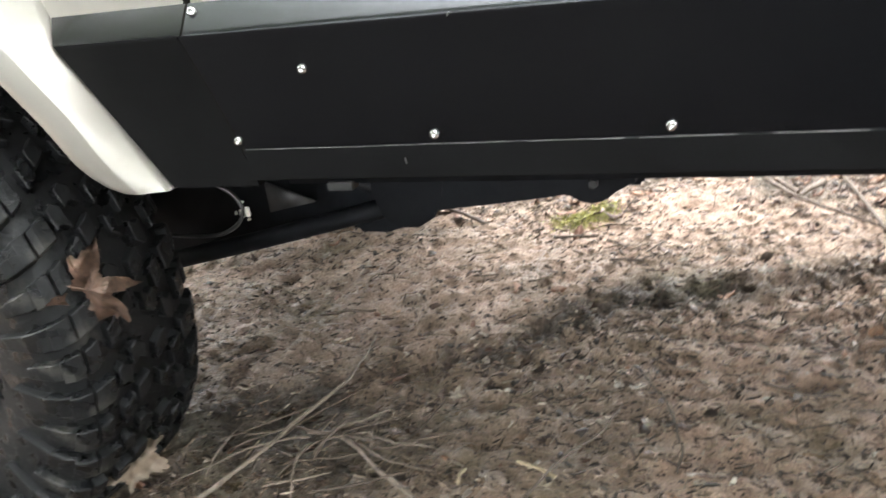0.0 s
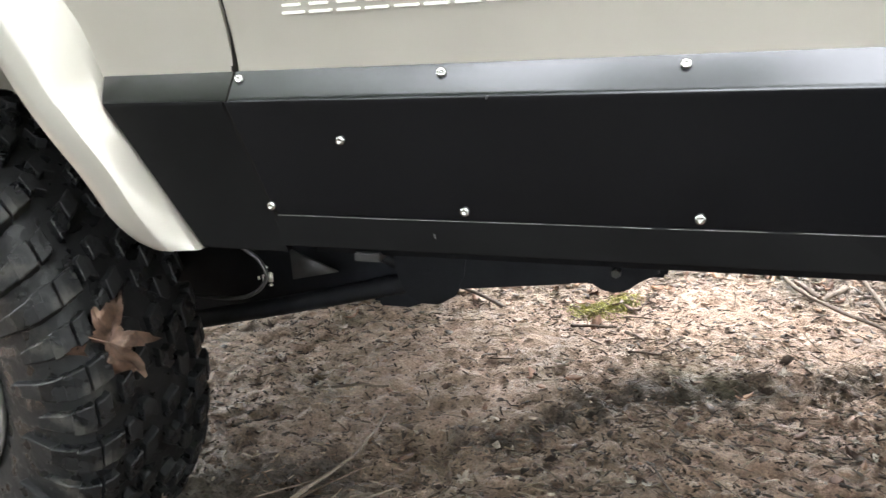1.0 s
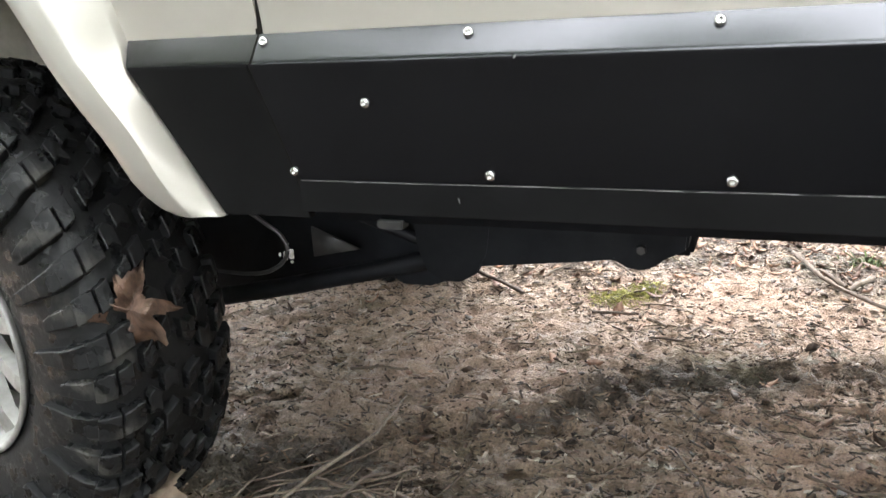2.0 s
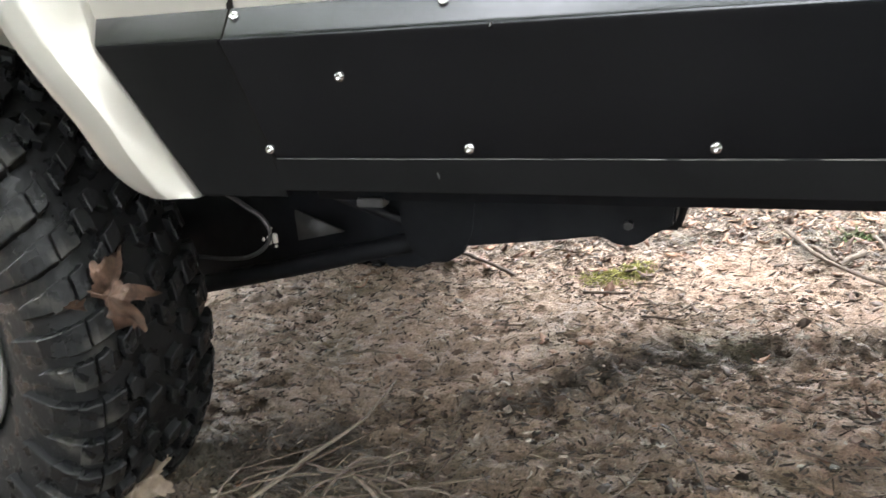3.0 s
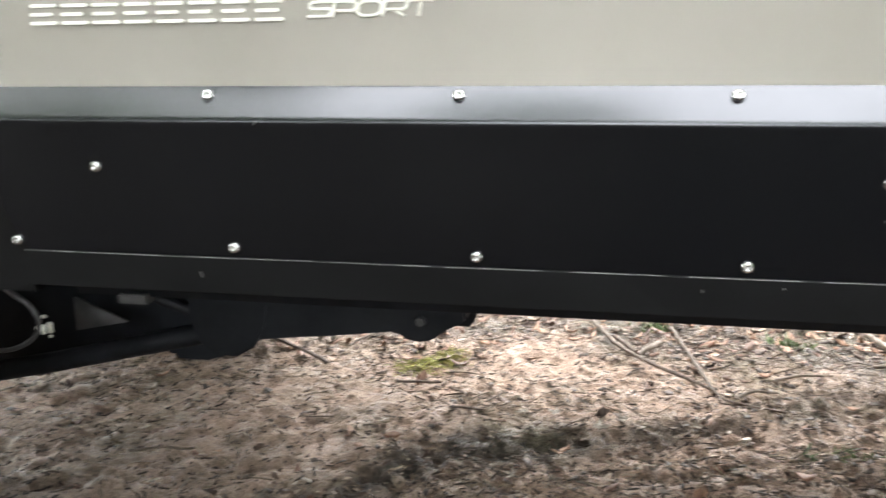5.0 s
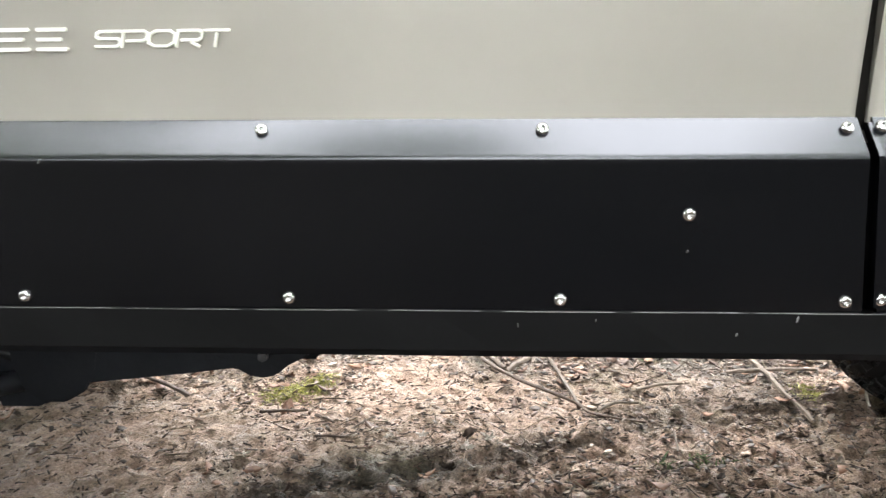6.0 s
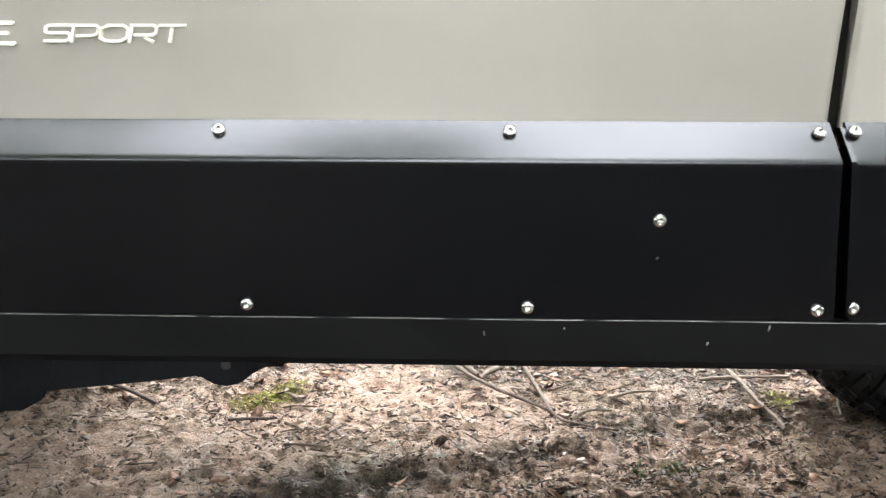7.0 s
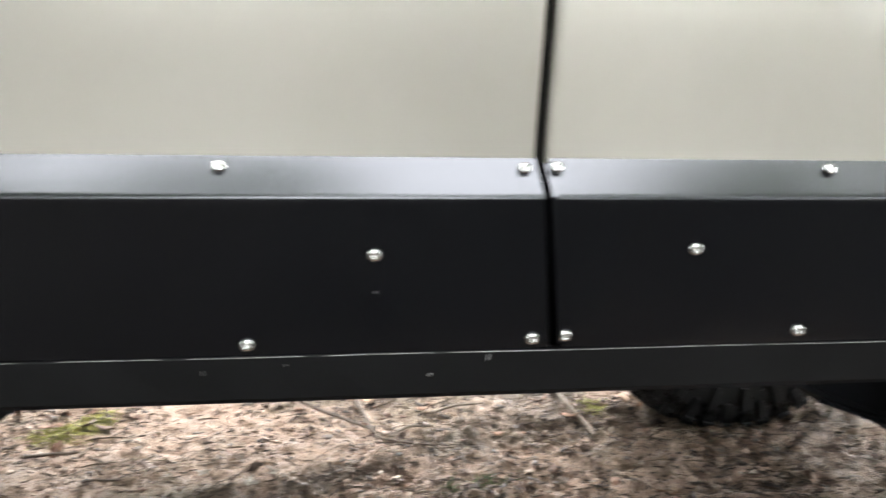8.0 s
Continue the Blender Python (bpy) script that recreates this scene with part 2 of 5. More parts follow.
def loft(rings, closed_ring=True, caps=True, width=0.0):
    """A skin over rings of points that correspond."""
    bm = bmesh.new()
    vs = [[bm.verts.new(p) for p in r] for r in rings]
    n = len(vs[0])
    for a, b in zip(vs, vs[1:]):
        for i in range(n if closed_ring else n - 1):
            bm.faces.new((a[i], a[(i + 1) % n], b[(i + 1) % n], b[i]))
    if caps and closed_ring:
        bm.faces.new(vs[0][::-1])
        bm.faces.new(vs[-1])
    bmesh.ops.recalc_face_normals(bm, faces=bm.faces)
    if width:
        sharp_bevel(bm, width)
    return bm


def tube(points, radii, sides=8, rough=0.0, seed=0, bm=None):
    """A round rod along points; radii one a point; rough: uneven by that share."""
    rng = random.Random(seed)
    bm = bm or bmesh.new()
    pts = [Vector(p) for p in points]
    rings = []
    up = Vector((0.03, 0.02, 1.0)).normalized()
    for i, p in enumerate(pts):
        d = (pts[min(i + 1, len(pts) - 1)] - pts[max(i - 1, 0)]).normalized()
        s = d.cross(up)
        if s.length < 0.1:
            s = d.cross(Vector((1, 0, 0)))
        s.normalize()
        t = s.cross(d)
        r = radii[i] if isinstance(radii, (list, tuple)) else radii
        rings.append([bm.verts.new(p + (s * math.cos(a) + t * math.sin(a)) * r * (1 + rough * rng.uniform(-1, 1))) for a in (2 * math.pi * k / sides for k in range(sides))])
    for a, b in zip(rings, rings[1:]):
        for k in range(sides):
            bm.faces.new((a[k], a[(k + 1) % sides], b[(k + 1) % sides], b[k]))
    bm.faces.new(rings[0][::-1])
    bm.faces.new(rings[-1])
    bmesh.ops.recalc_face_normals(bm, faces=bm.faces)
    return bm


def smooth_path(points, steps=5):
    """More points on a smooth line through the given ones."""
    p = [np.array(q, float) for q in points]
    p = [2 * p[0] - p[1], *p, 2 * p[-1] - p[-2]]
    out = []
    for i in range(1, len(p) - 2):
        for k in range(steps):
            t = k / steps
            out.append(0.5 * (2 * p[i] + (p[i + 1] - p[i - 1]) * t + (2 * p[i - 1] - 5 * p[i] + 4 * p[i + 1] - p[i + 2]) * t * t + (3 * p[i] - p[i - 1] - 3 * p[i + 1] + p[i + 2]) * t ** 3))
    out.append(p[-2])
    return [tuple(q) for q in out]


def lathe(profile, segments=64):
    """Points (lateral, radius) turned about the y axis."""
    bm = bmesh.new()
    rings = [[bm.verts.new((r * math.cos(a), u, r * math.sin(a))) for a in (2 * math.pi * k / segments for k in range(segments))] for u, r in profile]
    for a, b in zip(rings, rings[1:]):
        for k in range(segments):
            bm.faces.new((a[k], a[(k + 1) % segments], b[(k + 1) % segments], b[k]))
    bmesh.ops.recalc_face_normals(bm, faces=bm.faces)
    return bm


def box(bm, x0, x1, y0, y1, z0, z1):
    vs = [bm.verts.new((x, y, z)) for z in (z0, z1) for y in (y0, y1) for x in (x0, x1)]
    for f in ((0, 2, 3, 1), (4, 5, 7, 6), (0, 1, 5, 4), (2, 6, 7, 3), (0, 4, 6, 2), (1, 3, 7, 5)):
        bm.faces.new([vs[i] for i in f])
    return bm


# smooth random fields on the plan
def field(x, y, size, seed):
    rng = np.random.RandomState(seed)
    lat = rng.rand(256, 256)
    u, v = np.asarray(x) / size + 57.3 * seed, np.asarray(y) / size + 31.7 * seed
    iu, iv = np.floor(u).astype(int), np.floor(v).astype(int)
    fu, fv = u - iu, v - iv
    fu, fv = fu * fu * (3 - 2 * fu), fv * fv * (3 - 2 * fv)
    a, b = lat[iu % 256, iv % 256], lat[(iu + 1) % 256, iv % 256]
    c, d = lat[iu % 256, (iv + 1) % 256], lat[(iu + 1) % 256, (iv + 1) % 256]
    return (a * (1 - fu) + b * fu) * (1 - fv) + (c * (1 - fu) + d * fu) * fv - 0.5


def step(v, a, b):
    t = np.clip((np.asarray(v, float) - a) / (b - a), 0, 1)
    return t * t * (3 - 2 * t)


def bank(x, y):
    """How far a place lies beyond the lip of the wheel rut, in metres."""
    lip = 0.66 + 0.80 * x - 0.21 * x * x
    lip = np.where(np.asarray(x) > 1.6, 1.40, lip)
    return np.asarray(y) - lip + 0.12 * field(x, y, 0.22, 5)


def height(x, y):
    x, y = np.asarray(x, float), np.asarray(y, float)
    near = np.exp(-np.maximum(0, np.hypot(x - 0.7, y - 1.2) - 3.0) / 2.0)
    h = 0.030 * field(x, y, 0.42, 1) + 0.012 * field(x, y, 0.13, 2) + 0.011 * field(x * 0.7, y, 0.05, 3) + 0.016 * field(x, y, 0.026, 4) + 0.006 * field(x * 0.8, y * 1.3, 0.017, 44)
    h += 0.008 * np.abs(field(x * 0.6, y * 1.2, 0.035, 9)) * 2
    b = bank(x, y)
    h += 0.026 * step(b, -0.06, 0.05) - 0.014 + 0.05 * np.exp(-((b + 0.02) / 0.05) ** 2) * (field(x, y, 0.036, 17) + 0.15) * 0.6
    h += 0.016 * (np.abs(field(x, y * 1.3, 0.075, 41)) * 2 - 0.35) * step(b, -0.55, -0.10) * (1 - step(b, 0.0, 0.08))
    h += 0.015 * (np.abs(field(x * 1.2, y, 0.034, 42)) * 2 - 0.35) * step(b, -0.70, -0.15) * (1 - step(b, 0.0, 0.08))
    h -= 0.022 * np.exp(-((x - 1.94) / 0.45) ** 2 - ((y - 1.46) / 0.20) ** 2)
    return h * near + (1 - near) * 0.25 * field(x, y, 9.0, 6)


def ground_at(x, y):
    return float(height(np.array([x]), np.array([y]))[0])


# ==== ground ====
def spread_axis(lo, hi, fine, far):
    core = list(np.arange(lo, hi + fine / 2, fine))
    out, s, q = [], fine, core[-1]
    while q < far:
        s *= 1.22
        q += s
        out.append(q)
    back, s, q = [], fine, core[0]
    while q > -far:
        s *= 1.22
        q -= s
        back.append(q)
    return np.array(back[::-1] + core + out)


gx, gy = spread_axis(-1.25, 2.65, 0.0085, 400.0), spread_axis(0.02, 2.55, 0.0085, 400.0)
GX, GY = np.meshgrid(gx, gy)
GZ = height(GX.ravel(), GY.ravel())
nx, ny = len(gx), len(gy)
idx = np.arange(nx * ny).reshape(ny, nx)
quads = np.stack([idx[:-1, :-1], idx[:-1, 1:], idx[1:, 1:], idx[1:, :-1]], -1).reshape(-1, 4)
ground_mesh = bpy.data.meshes.new("ground")
ground_mesh.vertices.add(nx * ny)
ground_mesh.vertices.foreach_set("co", np.stack([GX.ravel(), GY.ravel(), GZ], -1).ravel())
ground_mesh.loops.add(quads.size)
ground_mesh.loops.foreach_set("vertex_index", quads.ravel())
ground_mesh.polygons.add(len(quads))
ground_mesh.polygons.foreach_set("loop_start", np.arange(0, quads.size, 4))
ground_mesh.update(calc_edges=True)
ground_mesh.polygons.foreach_set("use_smooth", np.ones(len(quads), bool))
bk = bank(GX.ravel(), GY.ravel())
damp = 1 - 0.85 * step(bk, -0.05, 0.12)
# the right foreground is paled in colour to stand for sheen on wet clay
damp += 0.30 * (1 - step(GX.ravel(), -0.2, 0.25)) - 0.85 * step(GX.ravel(), 0.15, 0.6) * (1 - step(bk, -0.12, -0.02))
damp = np.clip(damp + 0.9 * field(GX.ravel(), GY.ravel(), 0.33, 11) + 0.7 * field(GX.ravel(), GY.ravel(), 0.09, 12), 0, 1)
ground_mesh.attributes.new("damp", "FLOAT", "POINT").data.foreach_set("value", damp.astype(np.float32))
# dark soil along the rut lip, then random dark patches
dark_soil_shade = 1.35 * (1 - 0.50 * step(GX.ravel(), 0.45, 0.70) - 0.25 * step(GX.ravel(), 0.85, 1.25)) * np.exp(-((bk + 0.035) / 0.055) ** 2) * step(field(GX.ravel(), GY.ravel(), 0.20, 13) + 0.6 * field(GX.ravel(), GY.ravel(), 0.05, 14), -0.20, 0.30)
dark_soil_shade += 0.22 * step(field(GX.ravel(), GY.ravel(), 0.28, 15) + 0.7 * field(GX.ravel(), GY.ravel(), 0.06, 16), 0.16, 0.45)
# hollows of the clod relief, darkened in colour like shaded crevices
dark_soil_shade += 0.25 * step(0.30 - np.abs(field(GX.ravel(), GY.ravel() * 1.3, 0.075, 41)) * 2, 0.0, 0.28) * step(bk, -0.5, -0.1) * (1 - step(bk, 0.0, 0.08))
# painted shade of front wheel and body over the front left
dark_soil_shade = np.clip(dark_soil_shade + 0.28 * (1 - step(GX.ravel(), -0.25, 0.25)) * (1 - step(bk, 0.3, 0.7)), 0, 1)
# under the brushwood heap: humus, and the heap's shade in the colour
dark_soil_shade = np.clip(dark_soil_shade + 0.75 * np.exp(-((GX.ravel() + 0.16) / 0.26) ** 2 - ((GY.ravel() - 0.32) / 0.13) ** 2), 0, 1)
# shade of the wood put into the ground colour beyond the vehicle
dark_soil_shade = np.clip(dark_soil_shade + 0.80 * step(GY.ravel() + 0.30 * field(GX.ravel(), GY.ravel(), 0.30, 51) + 0.16 * field(GX.ravel(), GY.ravel(), 0.07, 52), 1.46, 1.72), 0, 1)
# unseen ground before the armour, blackened to darken its reflection
mirror_dark_share = np.clip(step(-GY.ravel() + 0.7 * field(GX.ravel(), GY.ravel(), 1.1, 18) + 0.3 * field(GX.ravel(), GY.ravel(), 0.3, 19), 0.10, 0.70), 0, 1)
# slightly less black to the left, for a lighter reflection there
mirror_dark_share *= 0.955 + 0.045 * step(GX.ravel() + 0.5 * field(GX.ravel(), GY.ravel(), 0.5, 20), -0.1, 1.1)
ground_mesh.attributes.new("mirror_dark", "FLOAT", "POINT").data.foreach_set("value", mirror_dark_share.astype(np.float32))
ground_mesh.attributes.new("humus_shade", "FLOAT", "POINT").data.foreach_set("value", dark_soil_shade.astype(np.float32))
ground_mesh.materials.append(soil)
ground = tagged(new("ground", ground_mesh), "trodden brown forest clay strewn with chips and leaves", "ground", kind="structure")


# ==== the vehicle ====
TOP, CREASE, LEDGE, FOOT = 0.8205, 0.7905, 0.6565, 0.6195        # heights of the rocker armour
MIDDLE = 0.80                       # y of its centre line
suv = tagged(empty("off_road_suv", (0.65, MIDDLE, 0.0)), "champagne off-road SUV with black bolted rocker armour, parked on forest clay", "car")


def seam_front(z):
    """x of the gap between fender and front door."""
    return 0.012 - 0.10 * max(0, z - 0.86) if z > 0.79 else 0.006 + (0.791 - z) * 0.285


def side_y(z):
    """Depth of the painted side at height z: tucked in at the foot, upright at the waist."""
    return 0.006 - 0.012 * float(step(z, 0.80, 0.98)) + 0.03 * float(step(z, 1.0, 1.35))


def side_panel(x_of_a, x_of_b, z0, z1, thick=0.03):
    """A painted panel between two edges, following the side's curve."""
    zs = np.linspace(z0, z1, 15)
    rings = []
    for z in zs:
        y = side_y(z)
        a, b = x_of_a(z), x_of_b(z)
        rings.append([(a + 0.003, y + 0.0012, z), (a + 0.006, y, z), (b - 0.006, y, z), (b - 0.003, y + 0.0012, z), (b, y + 0.004, z), (b, y + thick, z), (a, y + thick, z), (a, y + 0.004, z)])
    return loft(rings)


front_door = part("front_door", side_panel(lambda z: seam_front(z) + 0.0012, lambda z: 0.9905 + 0.02 * (z - 0.8), 0.800, 1.22), paint, suv, "champagne painted front door", )
rear_door = part("rear_door", side_panel(lambda z: 1.0005 + 0.02 * (z - 0.8), lambda z: 1.62 - 0.25 * (z - 0.8), 0.800, 1.22), paint, suv, "champagne painted rear door")

# front fender, cut round the wheel arch
arch_edge = [(-0.066, 0.6105), (-0.084, 0.634), (-0.107, 0.675), (-0.137, 0.731), (-0.170, 0.797), (-0.195, 0.866), (-0.222, 0.920), (-0.265, 0.975), (-0.34, 1.020), (-0.88, 1.020), (-0.98, 0.94), (-1.08, 0.76), (-1.13, 0.64)]
bm = bmesh.new()
top_z = 1.16
cols = []
for x, z in arch_edge[4:]:
    cols.append([(x, side_y(zz), zz) for zz in np.linspace(z, top_z, 10)])
first = [(seam_front(zz) - 0.0016, side_y(zz), zz) for zz in np.linspace(0.800, top_z, 10)]
cols = [first, [(-0.09, side_y(zz), zz) for zz in np.linspace(0.798, top_z, 10)]] + cols + [[(-1.32, side_y(zz), zz) for zz in np.linspace(0.64, top_z, 10)]]
front = [[bm.verts.new(p) for p in c] for c in cols]
rear = [[bm.verts.new((x, y + 0.02, z)) for x, y, z in c] for c in cols]
for grid, flip in ((front, False), (rear, True)):
    for a, b in zip(grid, grid[1:]):
        for i in range(9):
            f = (a[i], b[i], b[i + 1], a[i + 1])
            bm.faces.new(f[::-1] if flip else f)
for i in range(9):
    bm.faces.new((front[0][i], front[0][i + 1], rear[0][i + 1], rear[0][i]))
for a, b, c, d in zip(front, front[1:], rear, rear[1:]):
    bm.faces.new((a[0], c[0], d[0], b[0]))
bmesh.ops.recalc_face_normals(bm, faces=bm.faces)
part("front_fender", bm, paint, suv, "champagne painted front fender")

# wheel arch flare: fillet on the fender, sloping band, outer face, rounded lip
crease_line = [(-0.097, 0.6125), (-0.106, 0.631), (-0.121, 0.667), (-0.147, 0.722), (-0.199, 0.797), (-0.230, 0.848), (-0.270, 0.906), (-0.320, 0.955), (-0.39, 0.988), (-0.85, 0.988), (-0.95, 0.915), (-1.055, 0.76), (-1.1, 0.655)]
lip_line = [(-0.123, 0.6145), (-0.144, 0.628), (-0.165, 0.656), (-0.193, 0.710), (-0.250, 0.790), (-0.279, 0.840), (-0.308, 0.885), (-0.36, 0.93), (-0.43, 0.952), (-0.83, 0.952), (-0.91, 0.89), (-1.005, 0.75), (-1.05, 0.655)]
bl, cl, ll = (smooth_path([(x, 0, z) for x, z in line], 5) for line in (arch_edge, crease_line, lip_line))


def between(p, q, f):
    return p[0] + (q[0] - p[0]) * f, p[2] + (q[2] - p[2]) * f


rings = []
for i, (b, c, l) in enumerate(zip(bl, cl, ll)):
    out = float(np.interp(i / 5, [0, 1, 2, 3.5], [-0.026, -0.034, -0.045, -0.056]))
    skirt = 0.010 * float(step(b[2], 0.795, 0.90))
    base = float(np.interp(b[2], [0.62, 0.66, 0.73, CREASE, TOP, 0.84], [-0.001, -0.001, -0.0090, -0.0185, 0.002, 0.004]))
    ring = [(b[0] + skirt, 0.016, b[2] + skirt * 0.3), (b[0] + skirt, base, b[2] + skirt * 0.3), (b[0] + skirt * 0.25, min(base - 0.001, -0.004), b[2]), (b[0], min(base - 0.002, -0.008), b[2])]
    for f, y in ((0.05, min(base - 0.004, -0.011)), (0.45, out * 0.60), (0.86, out * 0.95), (0.95, out * 0.99)):
        x, z = between(b, c, f)
        ring.append((x, y, z))
    for f, y in ((0.06, out), (0.5, out - 0.0012), (0.86, out + 0.001), (0.96, out + 0.005), (1.0, out + 0.011)):
        x, z = between(c, l, f)
        ring.append((x, y, z))
    ring += [(l[0] - 0.002, 0.030, l[2] + 0.004), (b[0] * 0.7 + l[0] * 0.3, 0.032, b[2] * 0.7 + l[2] * 0.3)]
    rings.append(ring)
# the foot of the flare is drawn in a little, so that its end is rounded
foot = [(x, y * 0.82 + 0.002, z - 0.0012) for x, y, z in rings[0]]
part("fender_flare", loft([foot] + rings), flare_paint, suv, "champagne painted wheel arch flare")

# wheel arch liner, behind the flare
bm = bmesh.new()
cx, cz = -0.62, 0.42
arc = [(cx + 0.575 * math.cos(a), cz + 0.575 * math.sin(a)) for a in np.linspace(radians(22), radians(165), 25)]
front = [bm.verts.new((x, 0.034, z)) for x, z in arc]
back = [bm.verts.new((x, 0.42, z)) for x, z in arc]
for i in range(24):
    bm.faces.new((front[i], front[i + 1], back[i + 1], back[i]))
bm.faces.new([*back, bm.verts.new((cx - 0.5, 0.42, 0.60)), bm.verts.new((cx + 0.5, 0.42, 0.60))])
part("wheel_arch_liner", bm, liner_mat, suv, "mud-stained dark wheel arch liner")

# rocker armour: folded plates with a sloping top edge


def plate(edge_a, edge_b, foot, inner=0.012, turn=0.0):
    """A folded plate; edge_a, edge_b: x of its ends at a height."""
    face = [(0.0046, TOP + 0.0002), (0.0036, TOP - 0.0008), (-0.0158, CREASE + 0.0038), (-0.0173, CREASE + 0.0019), (-0.0181, CREASE + 0.0002), (-0.0183, CREASE - 0.0018), (-0.0179, CREASE - 0.0045), (-0.0165, CREASE - 0.012), (-0.0085, 0.730), (-0.0005, LEDGE + 0.008), (0.0008, foot)]
    outline = face + [(y + 0.006 if z > CREASE - 0.005 else inner, z) for y, z in face[::-1]]
    n, m = 6, len(outline)
    rings = []
    for k in range(n + 1):
        rings.append([((1 - k / n) * edge_a(z) + k / n * edge_b(z), y - turn * (1 - k / n), z) for y, z in outline])
    bm = loft(rings, caps=False)
    bm.verts.ensure_lookup_table()
    for first in (0, n * m):
        for i in range(len(face) - 1):
            bm.faces.new([bm.verts[first + q] for q in (i, i + 1, m - 2 - i, m - 1 - i)])
    bmesh.ops.recalc_face_normals(bm, faces=bm.faces)
    return bm


def arch_x(z):
    zs = [q[1] for q in arch_edge[:7]]
    xs = [q[0] for q in arch_edge[:7]]
    return float(np.interp(z, zs, xs)) + 0.004


def rear_edge(z):
    return float(np.interp(z, [0.657, 0.79, 0.82], [1.0165, 1.0005, 0.9985]))


fender_guard = part("fender_guard", plate(arch_x, lambda z: seam_front(z) - 0.0016, 0.612, turn=0.001), matte_black, suv, "black fender corner guard with a glossy top edge")
fender_guard.data.materials.append(gloss_black)
for p in fender_guard.data.polygons:
    p.material_index = int(p.center.z > CREASE + 0.001 and p.normal.z > 0.3)
door_guard = part("door_guard", plate(lambda z: seam_front(z) + 0.0015, lambda z: float(np.interp(z, [0.657, 0.79, 0.82], [1.0085, 0.9940, 0.9905])), LEDGE + 0.0005), powder, suv, "black powder-coated rocker guard")
rear_guard = part("rear_guard", plate(lambda z: rear_edge(z) + 0.004, lambda z: 1.60, LEDGE + 0.0005), powder, suv, "black powder-coated rear rocker guard")
# folded end flange of the rear guard
flange = [(rear_edge(z), y, z) for y, z in ((0.004, TOP - 0.004), (-0.0185, CREASE + 0.001), (-0.0175, CREASE - 0.012), (-0.0015, LEDGE + 0.006))]
part("end_flange", loft([[(x, y - 0.0015, z), (x + 0.0042, y - 0.0015, z), (x + 0.0042, y + 0.012, z), (x, y + 0.012, z)] for x, y, z in flange]), powder, rear_guard)
# strip along the foot with a bright worn upper edge
sill_rings = []
for x in np.linspace(0.047, 1.62, 30):
    w = 0.0006 * math.sin(x * 23) + 0.0004 * math.sin(x * 61)
    sill_rings.append([(x, 0.010, LEDGE + 0.0002), (x, -0.0006 + w, LEDGE + 0.0001), (x, -0.0012 + w, LEDGE - 0.0010), (x, -0.0008, FOOT + 0.0008), (x, -0.0004, FOOT), (x, 0.020, FOOT - 0.001), (x, 0.020, LEDGE - 0.001)])
sill_strip = part("sill_strip", loft(sill_rings), matte_black, suv, "black sill strip with a worn edge", smooth=False)
edge_mat = two_tone("worn_edge", (0.05, 0.05, 0.05), (0.24, 0.236, 0.23), 18.0, 0.45, 0.5)
part("worn_edge", tube([(x, -0.0007 + 0.0006 * math.sin(x * 23), LEDGE - 0.0005) for x in np.linspace(0.049, 1.60, 60)], 0.0005, 5), edge_mat, sill_strip, "scuffed bare edge")
# stone chips in the coating
for k, (x, z, tall) in enumerate([(0.2435, 0.639, 0.009), (0.718, 0.644, 0.007), (0.785, 0.649, 0.004), (0.955, 0.651, 0.007), (0.905, 0.637, 0.004)]):
    bm = bmesh.new()
    bmesh.ops.create_icosphere(bm, subdivisions=1, radius=1.0)
    bmesh.ops.scale(bm, vec=(0.0011, 0.0006, tall / 2), verts=bm.verts)
    bmesh.ops.rotate(bm, matrix=Euler((0, radians(-14 + 9 * k), 0)).to_matrix(), verts=bm.verts)
    bmesh.ops.translate(bm, vec=(x, -0.0011, z), verts=bm.verts)
    part("stone_chip", bm, edge_mat, sill_strip)

for x, y, z, tall in ((0.316, -0.0184, 0.7885, 0.006), (0.858, -0.0063, 0.711, 0.003)):
    bm = bmesh.new()
    bmesh.ops.create_icosphere(bm, subdivisions=1, radius=1.0)
    bmesh.ops.scale(bm, vec=(0.0009, 0.0007, tall / 2), verts=bm.verts)
    bmesh.ops.rotate(bm, matrix=Euler((0, radians(35), 0)).to_matrix(), verts=bm.verts)
    bmesh.ops.translate(bm, vec=(x, y, z), verts=bm.verts)
    part("stone_chip", bm, edge_mat, door_guard)

# button-head bolts with hexagon sockets
bolt_r = 0.0055
bm = bmesh.new()
rings = []
for u, r in [(0.0, 1.0), (0.18, 1.0), (0.42, 0.92), (0.58, 0.74), (0.63, 0.52)]:
    rings.append([bm.verts.new((bolt_r * r * math.cos(a), -bolt_r * u, bolt_r * r * math.sin(a))) for a in (2 * math.pi * k / 18 for k in range(18))])
for a, b in zip(rings, rings[1:]):
    for k in range(18):
        bm.faces.new((a[k], a[(k + 1) % 18], b[(k + 1) % 18], b[k]))
inner = [bm.verts.new((bolt_r * 0.40 * math.cos(2 * math.pi * k / 18), -bolt_r * 0.62, bolt_r * 0.40 * math.sin(2 * math.pi * k / 18))) for k in range(18)]
deep = [bm.verts.new((bolt_r * 0.36 * math.cos(2 * math.pi * k / 18), -bolt_r * 0.22, bolt_r * 0.36 * math.sin(2 * math.pi * k / 18))) for k in range(18)]
for a, b in ((rings[-1], inner), (inner, deep)):
    for k in range(18):
        bm.faces.new((a[k], a[(k + 1) % 18], b[(k + 1) % 18], b[k]))
bm.faces.new(deep)
bmesh.ops.recalc_face_normals(bm, faces=bm.faces)
bolt_mesh = bpy.data.meshes.new("bolt")
